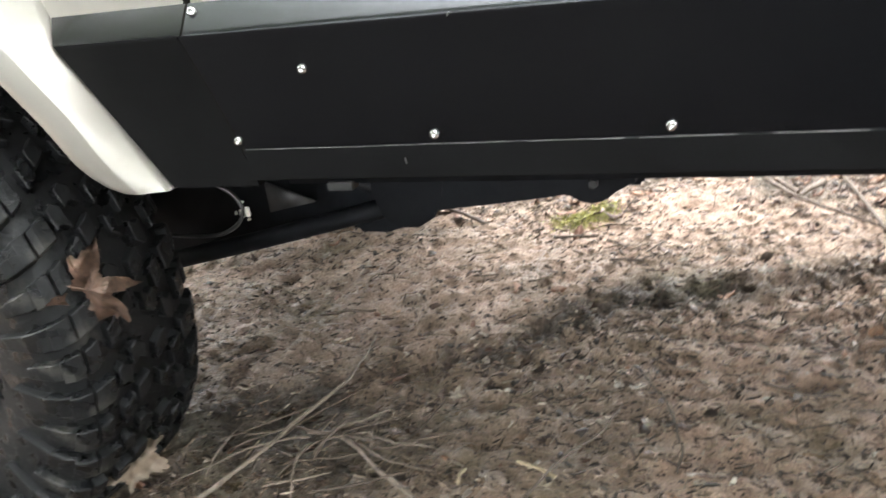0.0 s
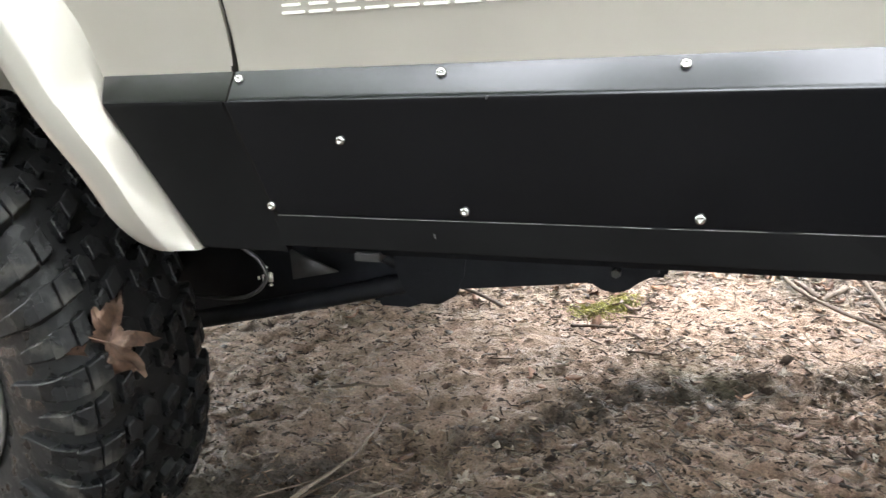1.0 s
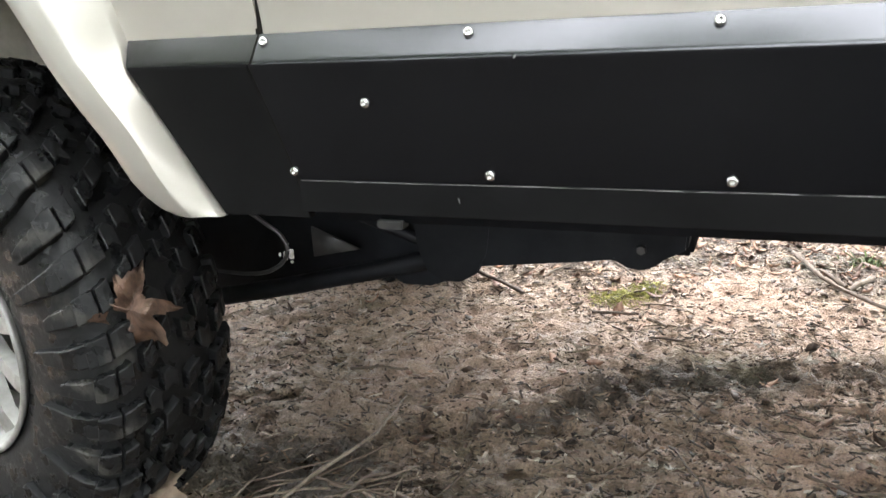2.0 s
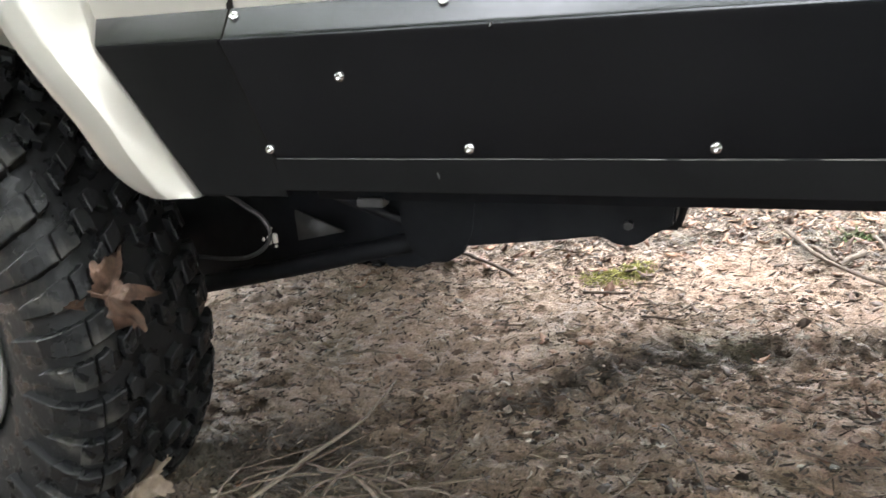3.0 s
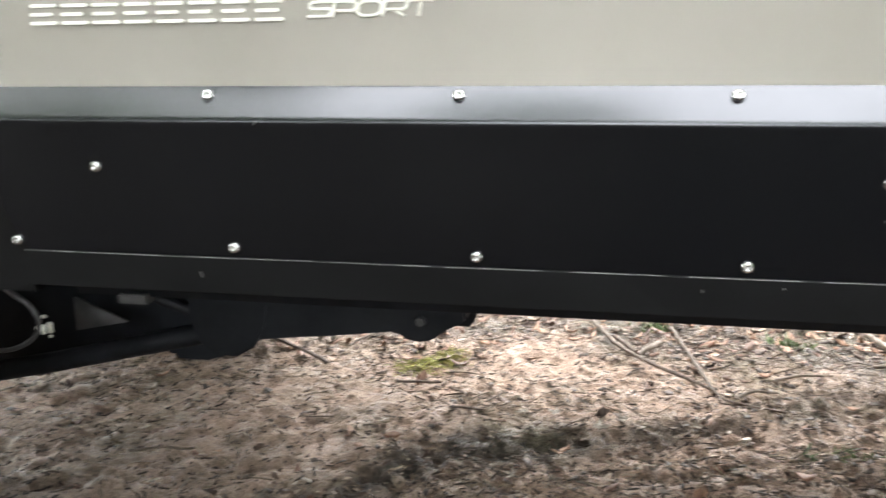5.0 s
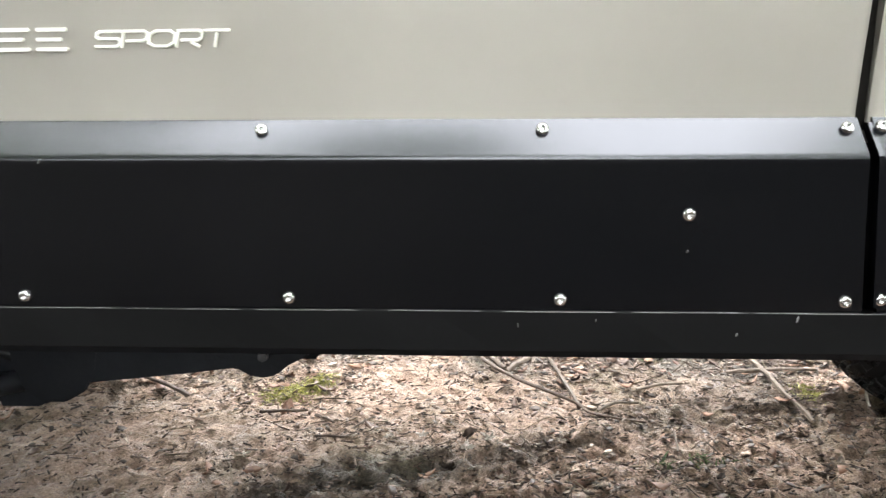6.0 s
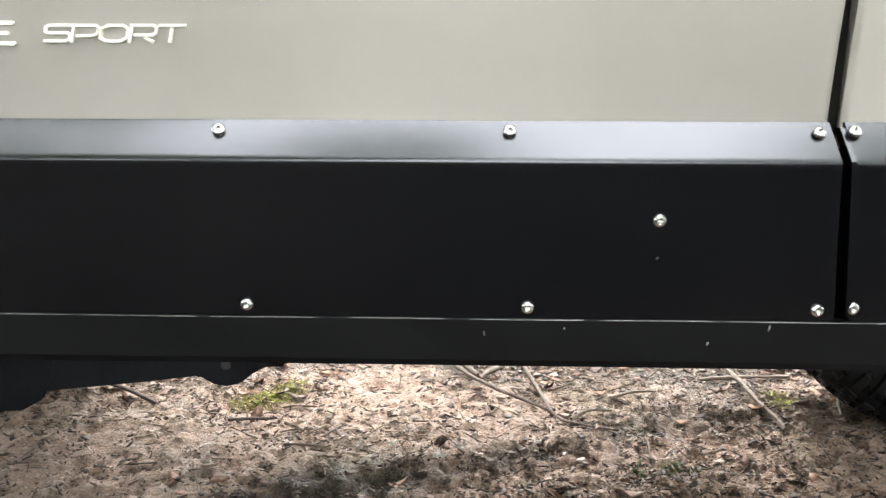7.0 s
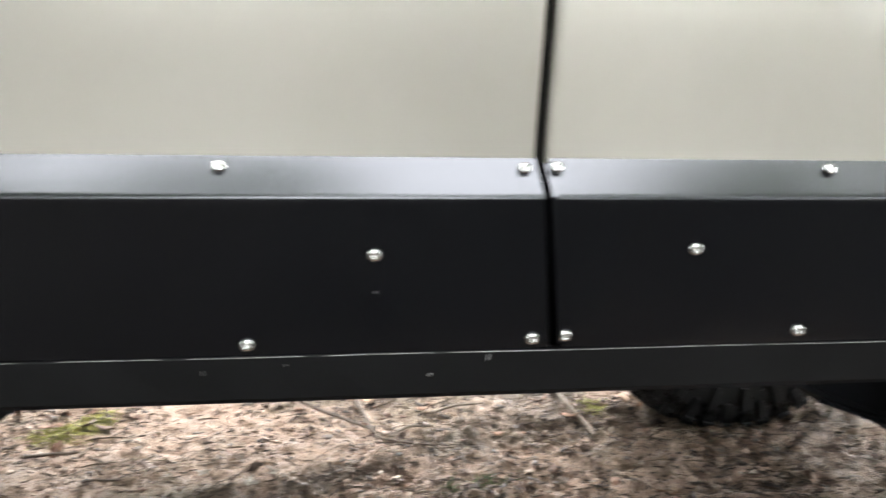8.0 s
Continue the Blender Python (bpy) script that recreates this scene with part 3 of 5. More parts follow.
bm.to_mesh(bolt_mesh)
bm.free()
bolt_mesh.materials.append(steel)
for p in bolt_mesh.polygons:
    p.use_smooth = True


def bolt(parent, x, y, z, tilt):
    ob = new("bolt", bolt_mesh)
    ob.parent = parent
    ob.matrix_parent_inverse = parent.matrix_world.inverted()
    ob.matrix_basis = pose(x, y, z, tilt, random.uniform(0, 60), 0)


def face_y(z):
    return float(np.interp(z, [LEDGE + 0.008, 0.730, CREASE - 0.012], [-0.0005, -0.0085, -0.0165]))


TOP_Y, TOP_Z = -0.0035, 0.8125
for x in (0.022, 0.264, 0.502, 0.736, 0.980):
    bolt(door_guard, x, TOP_Y, TOP_Z, -33)
for x in (0.042, 0.280, 0.518, 0.754, 0.993):
    bolt(door_guard, x, face_y(0.667), 0.667, 4)
bolt(door_guard, 0.146, face_y(0.745), 0.745, 6)
bolt(door_guard, 0.857, face_y(0.743), 0.743, 6)
for x in (1.0075, 1.250, 1.490):
    bolt(rear_guard, x, TOP_Y, TOP_Z + 0.001, -33)
for x in (1.0215, 1.238, 1.46):
    bolt(rear_guard, x, face_y(0.669), 0.669, 4)
bolt(rear_guard, 1.130, face_y(0.746), 0.746, 6)

# dark channels behind the door gaps
strip = []
for z in (0.625, 0.66, 0.70, 0.74, 0.779, 0.7905, 0.80, 0.81, 0.8205, 0.86, 0.92, 1.00, 1.10, 1.20):
    y = float(np.interp(z, [0.625, 0.66, 0.73, 0.7785, CREASE, TOP, 0.83], [0.0014, 0.0002, -0.0078, -0.0158, -0.0173, 0.0044, 0.009])) if z < 0.83 else side_y(z) + 0.005
    strip.append([(seam_front(z) - 0.004, y, z), (seam_front(z) + 0.004, y, z), (seam_front(z) + 0.004, 0.034, z), (seam_front(z) - 0.004, 0.034, z)])
part("door_seal", loft(strip), seam_mat, suv, "black rubber door seal", smooth=False)
bm = bmesh.new()
box(bm, 0.95, 1.04, 0.014, 0.030, 0.62, 1.20)
part("door_seal", bm, seam_mat, suv, "black rubber door seal")

# badge on the front door: a row of plain raised bars, then a trim word
x0, x1, zb, zt = 0.086, 0.342, 0.8785, 0.8975
n, gap, pen = 8, 0.0055, 0.0031
wide = (x1 - x0 - gap * (n - 1)) / n
tall = zt - zb
for k in range(n):
    a = x0 + k * (wide + gap)
    bm = bmesh.new()
    y = side_y(0.89)
    for z, share in ((0.0, 1.0), ((tall - pen) / 2, 0.82), (tall - pen, 1.0)):
        sub = prism([(a + 0.06 * z + x, zb + z + q) for x, q in ((0.0012, 0), (wide * share - 0.0012, 0), (wide * share, pen / 2), (wide * share - 0.0012, pen), (0.0012, pen), (0, pen / 2))], y - 0.0026, y + 0.001)
        tmp = bpy.data.meshes.new("tmp")
        sub.to_mesh(tmp)
        sub.free()
        bm.from_mesh(tmp)
        bpy.data.meshes.remove(tmp)
    part("badge_bar", bm, badge_paint, front_door, "raised ivory badge bar", smooth=False)


def ribbon(points, pen, closed=False):
    """A flat bar of even width along points in the x-z plane: its two edges, mitred."""
    p = [np.array(q, float) for q in points]
    n = len(p)
    left, right = [], []
    for i in range(n):
        a = p[(i - 1) % n] if closed or i else None
        c = p[(i + 1) % n] if closed or i < n - 1 else None
        d0 = (p[i] - a) / np.linalg.norm(p[i] - a) if a is not None else None
        d1 = (c - p[i]) / np.linalg.norm(c - p[i]) if c is not None else None
        d0, d1 = (d1 if d0 is None else d0), (d0 if d1 is None else d1)
        m = np.array([-(d0 + d1)[1], (d0 + d1)[0]])
        m /= np.linalg.norm(m)
        m *= pen / 2 / max(0.4, float(m @ np.array([-d0[1], d0[0]])))
        left.append(p[i] + m)
        right.append(p[i] - m)
    return left, right


# wide raised trim letters: for each one its strokes, in shares of width and height
LETTERS = [
    (0.000, 0.183, [[(1, 1), (0.12, 1), (0, 0.87), (0, 0.64), (0.12, 0.52), (0.88, 0.52), (1, 0.38), (1, 0.13), (0.88, 0), (0, 0)]]),
    (0.200, 0.380, [[(0, -0.08), (0, 1), (0.85, 1), (1, 0.86), (1, 0.50), (0.85, 0.36), (0.16, 0.36)]]),
    (0.402, 0.592, [[(0.22, 0), (0, 0.22), (0, 0.78), (0.22, 1), (0.78, 1), (1, 0.78), (1, 0.22), (0.78, 0)]]),
    (0.612, 0.795, [[(0, -0.08), (0, 1), (0.85, 1), (1, 0.86), (1, 0.53), (0.85, 0.39), (0.16, 0.39)], [(0.58, 0.26), (0.98, -0.06)]]),
    (0.808, 1.000, [[(0, 1), (1, 1)], [(0.5, 0.88), (0.5, -0.08)]]),
]
pen = 0.0025
for a, b, strokes in LETTERS:
    bm = bmesh.new()
    for stroke in strokes:
        closed = len(stroke) == 8
        pts = [(0.3650 + 0.1120 * (a + (b - a) * u) + 0.0030 * w, 0.8817 + 0.0122 * w) for u, w in stroke]
        left, right = ribbon(pts, pen, closed)
        y = side_y(0.888)
        deep = [[bm.verts.new((x, yy, z)) for (x, z), yy in ((l, y + 0.001), (l, y - 0.0022), (l * 0.8 + r * 0.2, y - 0.0028), (r * 0.8 + l * 0.2, y - 0.0028), (r, y - 0.0022), (r, y + 0.001))] for l, r in zip(left, right)]
        n = len(deep)
        for i in range(n if closed else n - 1):
            for k in range(5):
                bm.faces.new((deep[i][k], deep[i][k + 1], deep[(i + 1) % n][k + 1], deep[(i + 1) % n][k]))
        if not closed:
            bm.faces.new(deep[0])
            bm.faces.new(deep[-1][::-1])
    bmesh.ops.recalc_face_normals(bm, faces=bm.faces)
    part("letter", bm, badge_paint, front_door, "raised ivory trim letter", smooth=False)

# rest of the shell: far side, hood, cabin and floor, closing the vehicle
FAR = 2 * MIDDLE


def far_y(y):
    return FAR - y


far_outline = [(-0.07, 0.62), (-0.18, 0.80), (-0.32, 0.98), (-0.40, 1.01), (-0.86, 1.01), (-1.08, 0.76), (-1.13, 0.64), (-1.34, 0.64), (-1.34, 1.16), (2.80, 1.16), (2.80, 0.64), (2.46, 0.64), (2.38, 0.80), (2.26, 0.98), (2.18, 1.01), (1.72, 1.01), (1.62, 0.93), (1.50, 0.78), (1.46, 0.62)]
part("far_side", prism(far_outline, far_y(0.03), far_y(-0.01)), paint, suv)
rear_quarter = [(1.62, 0.80), (1.66, 0.90), (1.74, 1.01), (2.18, 1.01), (2.26, 0.98), (2.38, 0.80), (2.46, 0.64), (2.80, 0.64), (2.80, 1.16), (1.55, 1.16)]
part("rear_quarter", prism(rear_quarter, 0.004, 0.03), paint, suv)
part("bonnet", prism([(-1.34, 1.02), (0.05, 1.05), (0.05, 1.16), (-0.2, 1.19), (-1.28, 1.13), (-1.34, 1.09)], 0.03, far_y(0.03), 0.01), paint, suv)
part("cabin", prism([(0.02, 1.155), (2.79, 1.155), (2.55, 1.74), (2.45, 1.77), (0.75, 1.77), (0.65, 1.74)], 0.05, far_y(0.05), 0.02), paint, suv)
for name, outline in (("front_window", [(0.34, 1.24), (0.98, 1.24), (0.98, 1.66), (0.74, 1.66)]), ("rear_window", [(1.03, 1.24), (1.60, 1.24), (1.62, 1.66), (1.03, 1.66)])):
    part(name, prism(outline, 0.044, 0.060), glass_dark, suv)
    part(name, prism(outline, far_y(0.060), far_y(0.044)), glass_dark, suv)
bm = bmesh.new()
box(bm, -0.05, 2.75, 0.12, far_y(0.12), 0.60, 0.64)
part("floor_pan", bm, chassis, suv, "dark underbody floor pan")
bm = bmesh.new()
box(bm, -0.02, 1.58, 0.014, 0.12, 0.622, 0.79)
part("rocker_box", bm, chassis, suv)
bm = bmesh.new()
box(bm, -0.02, 1.58, far_y(0.12), far_y(0.014), 0.622, 0.79)
part("rocker_box", bm, chassis, suv)
bm = bmesh.new()
box(bm, 0.06, 1.55, 0.058, 0.063, 0.594, 0.623)
sharp_bevel(bm, 0.001)
part("pinch_weld", bm, chassis, suv, "black folded sill flange")
bm = bmesh.new()
box(bm, 0.115, 0.149, 0.050, 0.070, 0.587, 0.598)
sharp_bevel(bm, 0.0015)
part("flange_tab", bm, dull_steel, suv, "dull grey tab on the sill flange", smooth=False)
bm = bmesh.new()
box(bm, -1.30, 0.02, 0.45, far_y(0.45), 0.62, 1.05)
part("engine_bay", bm, chassis, suv)

# under the vehicle: rails, control arms, crossmember, spring
for side in (1, -1):
    Y = (lambda y: y) if side == 1 else far_y

    def rail(name, outline, y0, y1, mat=chassis, label="", width=0.004):
        a, b = sorted((Y(y0), Y(y1)))
        return part(name, prism(outline, a, b, width), mat, suv, label)

    rail("frame_rail", [(-1.2, 0.60), (-1.2, 0.52), (-0.15, 0.52), (0.05, 0.495), (1.40, 0.495), (1.56, 0.52), (1.56, 0.60)], 0.44, 0.53, label="black boxed frame rail")
    bm = tube([(-0.62, Y(0.46), 0.275), (-0.46, Y(0.458), 0.305), (-0.28, Y(0.455), 0.345), (-0.10, Y(0.455), 0.388), (0.08, Y(0.455), 0.432)], [0.022, 0.019, 0.018, 0.018, 0.018], 12)
    part("control_arm", bm, arm_mat, suv, "black tubular lower control arm")
    rail("arm_bracket", [(-0.10, 0.50), (-0.115, 0.39), (-0.090, 0.349), (-0.02, 0.349), (0.064, 0.380), (0.125, 0.50)], 0.480, 0.538, label="black control arm bracket", width=0.014)
    rail("bracket_ear", [(-0.015, 0.52), (-0.010, 0.445), (0.004, 0.405), (0.030, 0.386), (0.066, 0.386), (0.098, 0.404), (0.118, 0.440), (0.130, 0.52)], 0.424, 0.431, label="black rounded bracket ear", width=0.002)
    rail("crossmember_end", [(0.035, 0.50), (0.062, 0.411), (0.14, 0.420), (0.25, 0.432), (0.325, 0.442), (0.346, 0.430), (0.364, 0.427), (0.384, 0.431), (0.402, 0.446), (0.436, 0.464), (0.440, 0.50)], 0.425, 0.475, label="black transmission crossmember", width=0.004)
    bm = bmesh.new()
    bmesh.ops.create_cone(bm, cap_ends=True, segments=6, radius1=0.0078, radius2=0.0072, depth=0.012)
    bmesh.ops.rotate(bm, matrix=Euler((radians(90), 0, 0)).to_matrix(), verts=bm.verts)
    bmesh.ops.translate(bm, vec=(0.369, Y(0.420), 0.463), verts=bm.verts)
    part("bolt_head", bm, dull_steel, suv, "dull grey hexagon bolt head", smooth=False)
    rail("front_subframe", [(-0.60, 0.62), (-0.60, 0.262), (-0.30, 0.318), (0.04, 0.392), (0.10, 0.62)], 0.545, 0.60, label="black front subframe plate")
    rail("spring_hanger", [(1.40, 0.60), (1.40, 0.53), (1.50, 0.472), (1.60, 0.425), (1.72, 0.385), (1.86, 0.37), (1.95, 0.60)], 0.375, 0.425, label="black spring hanger")
    # gusset and clips
    rail("gusset", [(-0.235, 0.462), (-0.235, 0.404), (-0.139, 0.424)], 0.452, 0.458, dull_steel if side == 1 else chassis, "grey triangular gusset plate", 0.0)
    part("upper_link", tube([(-0.17, Y(0.445), 0.505), (0.05, Y(0.44), 0.432)], 0.011, 8), arm_mat, suv)
    # brake line
    part("brake_line", tube(smooth_path([(-0.300, Y(0.33), 0.530), (-0.262, Y(0.325), 0.515), (-0.234, Y(0.32), 0.501), (-0.214, Y(0.32), 0.488), (-0.202, Y(0.32), 0.468), (-0.204, Y(0.32), 0.450), (-0.219, Y(0.32), 0.432), (-0.246, Y(0.32), 0.418), (-0.278, Y(0.32), 0.412), (-0.322, Y(0.32), 0.411), (-0.378, Y(0.32), 0.418), (-0.47, Y(0.34), 0.45)], 5), 0.0036, 8), cable_mat, suv, "grey flexible brake line")
    # leaf spring of the rear axle
    bm = bmesh.new()
    for k, (a, b) in enumerate(((1.42, 2.45), (1.52, 2.36), (1.64, 2.24), (1.76, 2.12))):
        pts = []
        for x in np.linspace(a, b, 13):
            q = (x - 1.94) / 0.52
            pts.append((x, 0.375 + 0.13 * q * q - 0.010 * k))
        sub = loft([[(x, Y(0.37), z - 0.004), (x, Y(0.43), z - 0.004), (x, Y(0.43), z + 0.004), (x, Y(0.37), z + 0.004)] for x, z in pts])
        tmp = bpy.data.meshes.new("tmp")
        sub.to_mesh(tmp)
        sub.free()
        bm.from_mesh(tmp)
        bpy.data.meshes.remove(tmp)
    part("leaf_spring", bm, chassis, suv, "black rear leaf spring pack", smooth=False)
    part("coil_spring", tube([(-0.60 + 0.062 * math.cos(a), Y(0.40) + 0.062 * math.sin(a), 0.47 + 0.07 * a / (2 * math.pi)) for a in np.linspace(0, 12 * math.pi, 110)], 0.0085, 7), chassis, suv, "black front coil spring")
for k, (dx, dz, w, h) in enumerate([(0.000, -0.003, 0.008, 0.017), (0.012, 0.000, 0.010, 0.019), (0.004, 0.026, 0.009, 0.005), (0.014, -0.008, 0.006, 0.005), (-0.010, 0.003, 0.004, 0.008)]):
    bm = bmesh.new()
    x, z = -0.287 + dx, 0.404 + dz
    box(bm, x, x + w, 0.428, 0.434, z, z + h)
    sharp_bevel(bm, 0.0015)
    # badge ivory gives the clips their skylit brightness as colour
    part("line_clip", bm, badge_paint, suv, "small line clip, coloured pale as if lit by the sky")
for x, r in ((-0.624, 0.040), (1.94, 0.042)):
    part("axle_tube", tube([(x, 0.24, 0.395), (x, FAR - 0.24, 0.395)], r, 16), chassis, suv, "black axle tube")
    bm = bmesh.new()
    bmesh.ops.create_uvsphere(bm, u_segments=20, v_segments=12, radius=0.13)
    bmesh.ops.translate(bm, vec=(x, MIDDLE - (0.12 if x < 0 else 0.0), 0.395), verts=bm.verts)
    part("differential", bm, chassis, suv, "black differential housing")
bm = bmesh.new()
box(bm, 0.24, 0.44, 0.47, far_y(0.47), 0.44, 0.50)
sharp_bevel(bm, 0.006)
part("crossmember", bm, chassis, suv, "black gearbox crossmember")

# wheels
TYRE = [(0.098, 0.196), (0.106, 0.206), (0.116, 0.245), (0.121, 0.285), (0.120, 0.325), (0.113, 0.360), (0.100, 0.383), (0.078, 0.393), (0.040, 0.397), (0.0, 0.398)]


def on_profile(s):
    """The tyre's skin: s runs from the outer bead (0) over the crown (1) to the inner bead (2). Returns lateral, radius and outward normal."""
    full = [(-u, r) for u, r in TYRE] + [(u, r) for u, r in TYRE[::-1][1:]]
    t = s / 2 * (len(full) - 1)
    i = min(int(t), len(full) - 2)
    f = t - i
    u = full[i][0] * (1 - f) + full[i + 1][0] * f
    r = full[i][1] * (1 - f) + full[i + 1][1] * f
    du, dr = full[i + 1][0] - full[i][0], full[i + 1][1] - full[i][1]
    q = math.hypot(du, dr)
    return u, r, -dr / q, du / q


def lug(bm, ss, angles, lift, taper=0.10):
    """A tread block over the profile places ss, its leading and trailing angle at each of them."""
    low, high = [], []
    for s, (a0, a1) in zip(ss, angles):
        u, r, nu, nr = on_profile(s)
        m, hw = (a0 + a1) / 2, (a1 - a0) / 2
        for store, up, shrink in ((low, -0.003, 1.0), (high, lift, 1.0 - taper)):
            store.append([bm.verts.new(((r + nr * up) * math.cos(m + e * hw * shrink), u + nu * up, (r + nr * up) * math.sin(m + e * hw * shrink))) for e in (-1, 1)])
    k = len(ss)
    for i in range(k - 1):
        bm.faces.new((high[i][0], high[i][1], high[i + 1][1], high[i + 1][0]))
        bm.faces.new((low[i][0], high[i][0], high[i + 1][0], low[i + 1][0]))
        bm.faces.new((high[i][1], low[i][1], low[i + 1][1], high[i + 1][1]))
    bm.faces.new((low[0][0], low[0][1], high[0][1], high[0][0]))
    bm.faces.new((high[-1][0], high[-1][1], low[-1][1], low[-1][0]))


PITCHES = 20
PITCH = 2 * math.pi / PITCHES


def tread_meshes():
    """The block shapes of one pitch; each stands at angle 0 and is turned into place."""
    made = []
    for flip in (False, True):
        side = (lambda s: 2 - s) if flip else (lambda s: s)
        slant = -1 if flip else 1
        shift = 0.5 if flip else 0.0
        for half, (s_end, wide, up) in enumerate(((0.30, 0.36, 0.0120), (0.42, 0.30, 0.0105))):
            m = (shift + half * 0.5) * PITCH
            # ribbed lug on the side wall
            bm = bmesh.new()
            lug(bm, [side(s) for s in (s_end, 0.47, 0.55, 0.605)], [(m + (slant * q - x / 2) * PITCH, m + (slant * q + x / 2) * PITCH) for q, x in zip((-0.05, -0.02, 0.0, 0.03), (wide * 0.70, wide * 0.86, wide * 0.96, wide))], up, 0.20)
            made.append(("side_lug", bm))
            # stepped shoulder block, cut by a sipe
            bm = bmesh.new()
            high = 0.0175 if half == 0 else 0.0160
            lug(bm, [side(s) for s in (0.600, 0.665, 0.700)], [(m + (slant * q - 0.16) * PITCH, m + (slant * q + 0.17) * PITCH) for q in (0.02, 0.05, 0.075)], high, 0.10)
            lug(bm, [side(s) for s in (0.712, 0.76, 0.815 - 0.03 * half)], [(m + (slant * q - 0.18) * PITCH, m + (slant * q + 0.14) * PITCH) for q in (0.10, 0.13, 0.18)], high - 0.0015, 0.12)
            made.append(("shoulder_block", bm))
        for half in (0, 1):
            for row, (a, b, off, w) in enumerate(((0.835, 0.893, 0.22, 0.150), (0.908, 0.975, 0.40, 0.135))):
                m = (shift + off + half * 0.5) * PITCH
                bm = bmesh.new()
                lug(bm, [side(s) for s in (a, (a + b) / 2, b)], [(m + (slant * q - w) * PITCH, m + (slant * q + w * 0.9) * PITCH) for q in (0.0, 0.05, 0.12 if half else -0.02)], 0.0150 - 0.001 * row, 0.14)
                made.append(("tread_block", bm))
    out = []
    for name, bm in made:
        bmesh.ops.recalc_face_normals(bm, faces=bm.faces)
        sharp_bevel(bm, 0.0016, 1, 30)
        me = bpy.data.meshes.new(name)
        bm.to_mesh(me)
        bm.free()
        me.materials.append(rubber)
        out.append((name, me))
    return out


def tyre_mesh():
    full = [(-u, r) for u, r in TYRE] + [(u, r) for u, r in TYRE[::-1][1:]]
    bm = lathe(full, 96)
    me = bpy.data.meshes.new("tyre")
    bm.to_mesh(me)
    bm.free()
    me.materials.append(rubber)
    for p in me.polygons:
        p.use_smooth = True
    return me


def rim_meshes():
    lip = lathe([(-0.098, 0.196), (-0.112, 0.207), (-0.116, 0.203), (-0.113, 0.196), (-0.098, 0.190), (-0.088, 0.182), (-0.078, 0.178), (0.05, 0.176), (0.10, 0.196)], 72)
    a = bpy.data.meshes.new("rim")
    lip.to_mesh(a)
    lip.free()
    bm = bmesh.new()
    for k in range(10):
        m = 2 * math.pi * k / 10 + 0.12
        rings = []
        for r, w, y in ((0.055, 0.016, -0.070), (0.10, 0.017, -0.082), (0.15, 0.019, -0.090), (0.182, 0.026, -0.088)):
            d, t = Vector((math.cos(m), 0, math.sin(m))), Vector((-math.sin(m), 0, math.cos(m)))
            rings.append([d * r + t * q + Vector((0, yy, 0)) for q, yy in ((-w, y + 0.018), (-w * 0.72, y), (w * 0.72, y), (w, y + 0.018))])
        sub = loft(rings)
        tmp = bpy.data.meshes.new("tmp")
        sub.to_mesh(tmp)
        sub.free()
        bm.from_mesh(tmp)
        bpy.data.meshes.remove(tmp)
    b = bpy.data.meshes.new("spokes")
    bm.to_mesh(b)
    bm.free()
    hub = lathe([(-0.092, 0.001), (-0.092, 0.028), (-0.084, 0.034), (-0.076, 0.060), (-0.060, 0.066), (0.02, 0.066)], 32)
    c = bpy.data.meshes.new("hub")
    hub.to_mesh(c)
    hub.free()
    drum = lathe([(-0.02, 0.001), (-0.02, 0.140), (0.03, 0.142), (0.03, 0.05)], 32)
    d = bpy.data.meshes.new("brake_disc")
    drum.to_mesh(d)
    drum.free()
    for me, mat in ((a, alloy), (b, alloy), (c, alloy), (d, chassis)):
        me.materials.append(mat)
        for p in me.polygons:
            p.use_smooth = me.name != "spokes"
    return a, b, c, d


tyre_data = tyre_mesh()
tread_data = tread_meshes()
rim_data = rim_meshes()
HUB = 0.393
for x, y, turn, label in ((-0.624, 0.108, -8.0, "silver alloy wheel with a muddy off-road tyre, steered slightly"), (-0.624, FAR - 0.120, 172.0, "silver alloy wheel with a muddy off-road tyre"), (1.944, 0.120, 0.0, "silver alloy wheel with a muddy off-road tyre"), (1.930, FAR - 0.150, 180.0, "silver alloy wheel with a muddy off-road tyre")):
    wheel = new("wheel")
    wheel.parent = suv
    wheel.matrix_parent_inverse = suv.matrix_world.inverted()
    wheel.matrix_basis = pose(x, y, HUB + (-0.022 if x > 0 else 0.0), 0, 7 * x, turn)
    wheel["label"] = label
    for name, me in zip(("tyre", "rim", "spokes", "hub", "brake_disc"), (tyre_data, *rim_data)):
        ob = new(name, me)
        ob.parent = wheel
    for name, me in tread_data:
        for k in range(PITCHES):
            ob = new(name, me)
            ob.parent = wheel
            ob.matrix_basis = pose(0, 0.0008 * math.sin(3.3 * k), 0, 0, 360 / PITCHES * k + 1.3 * math.sin(5.1 * k), 0)


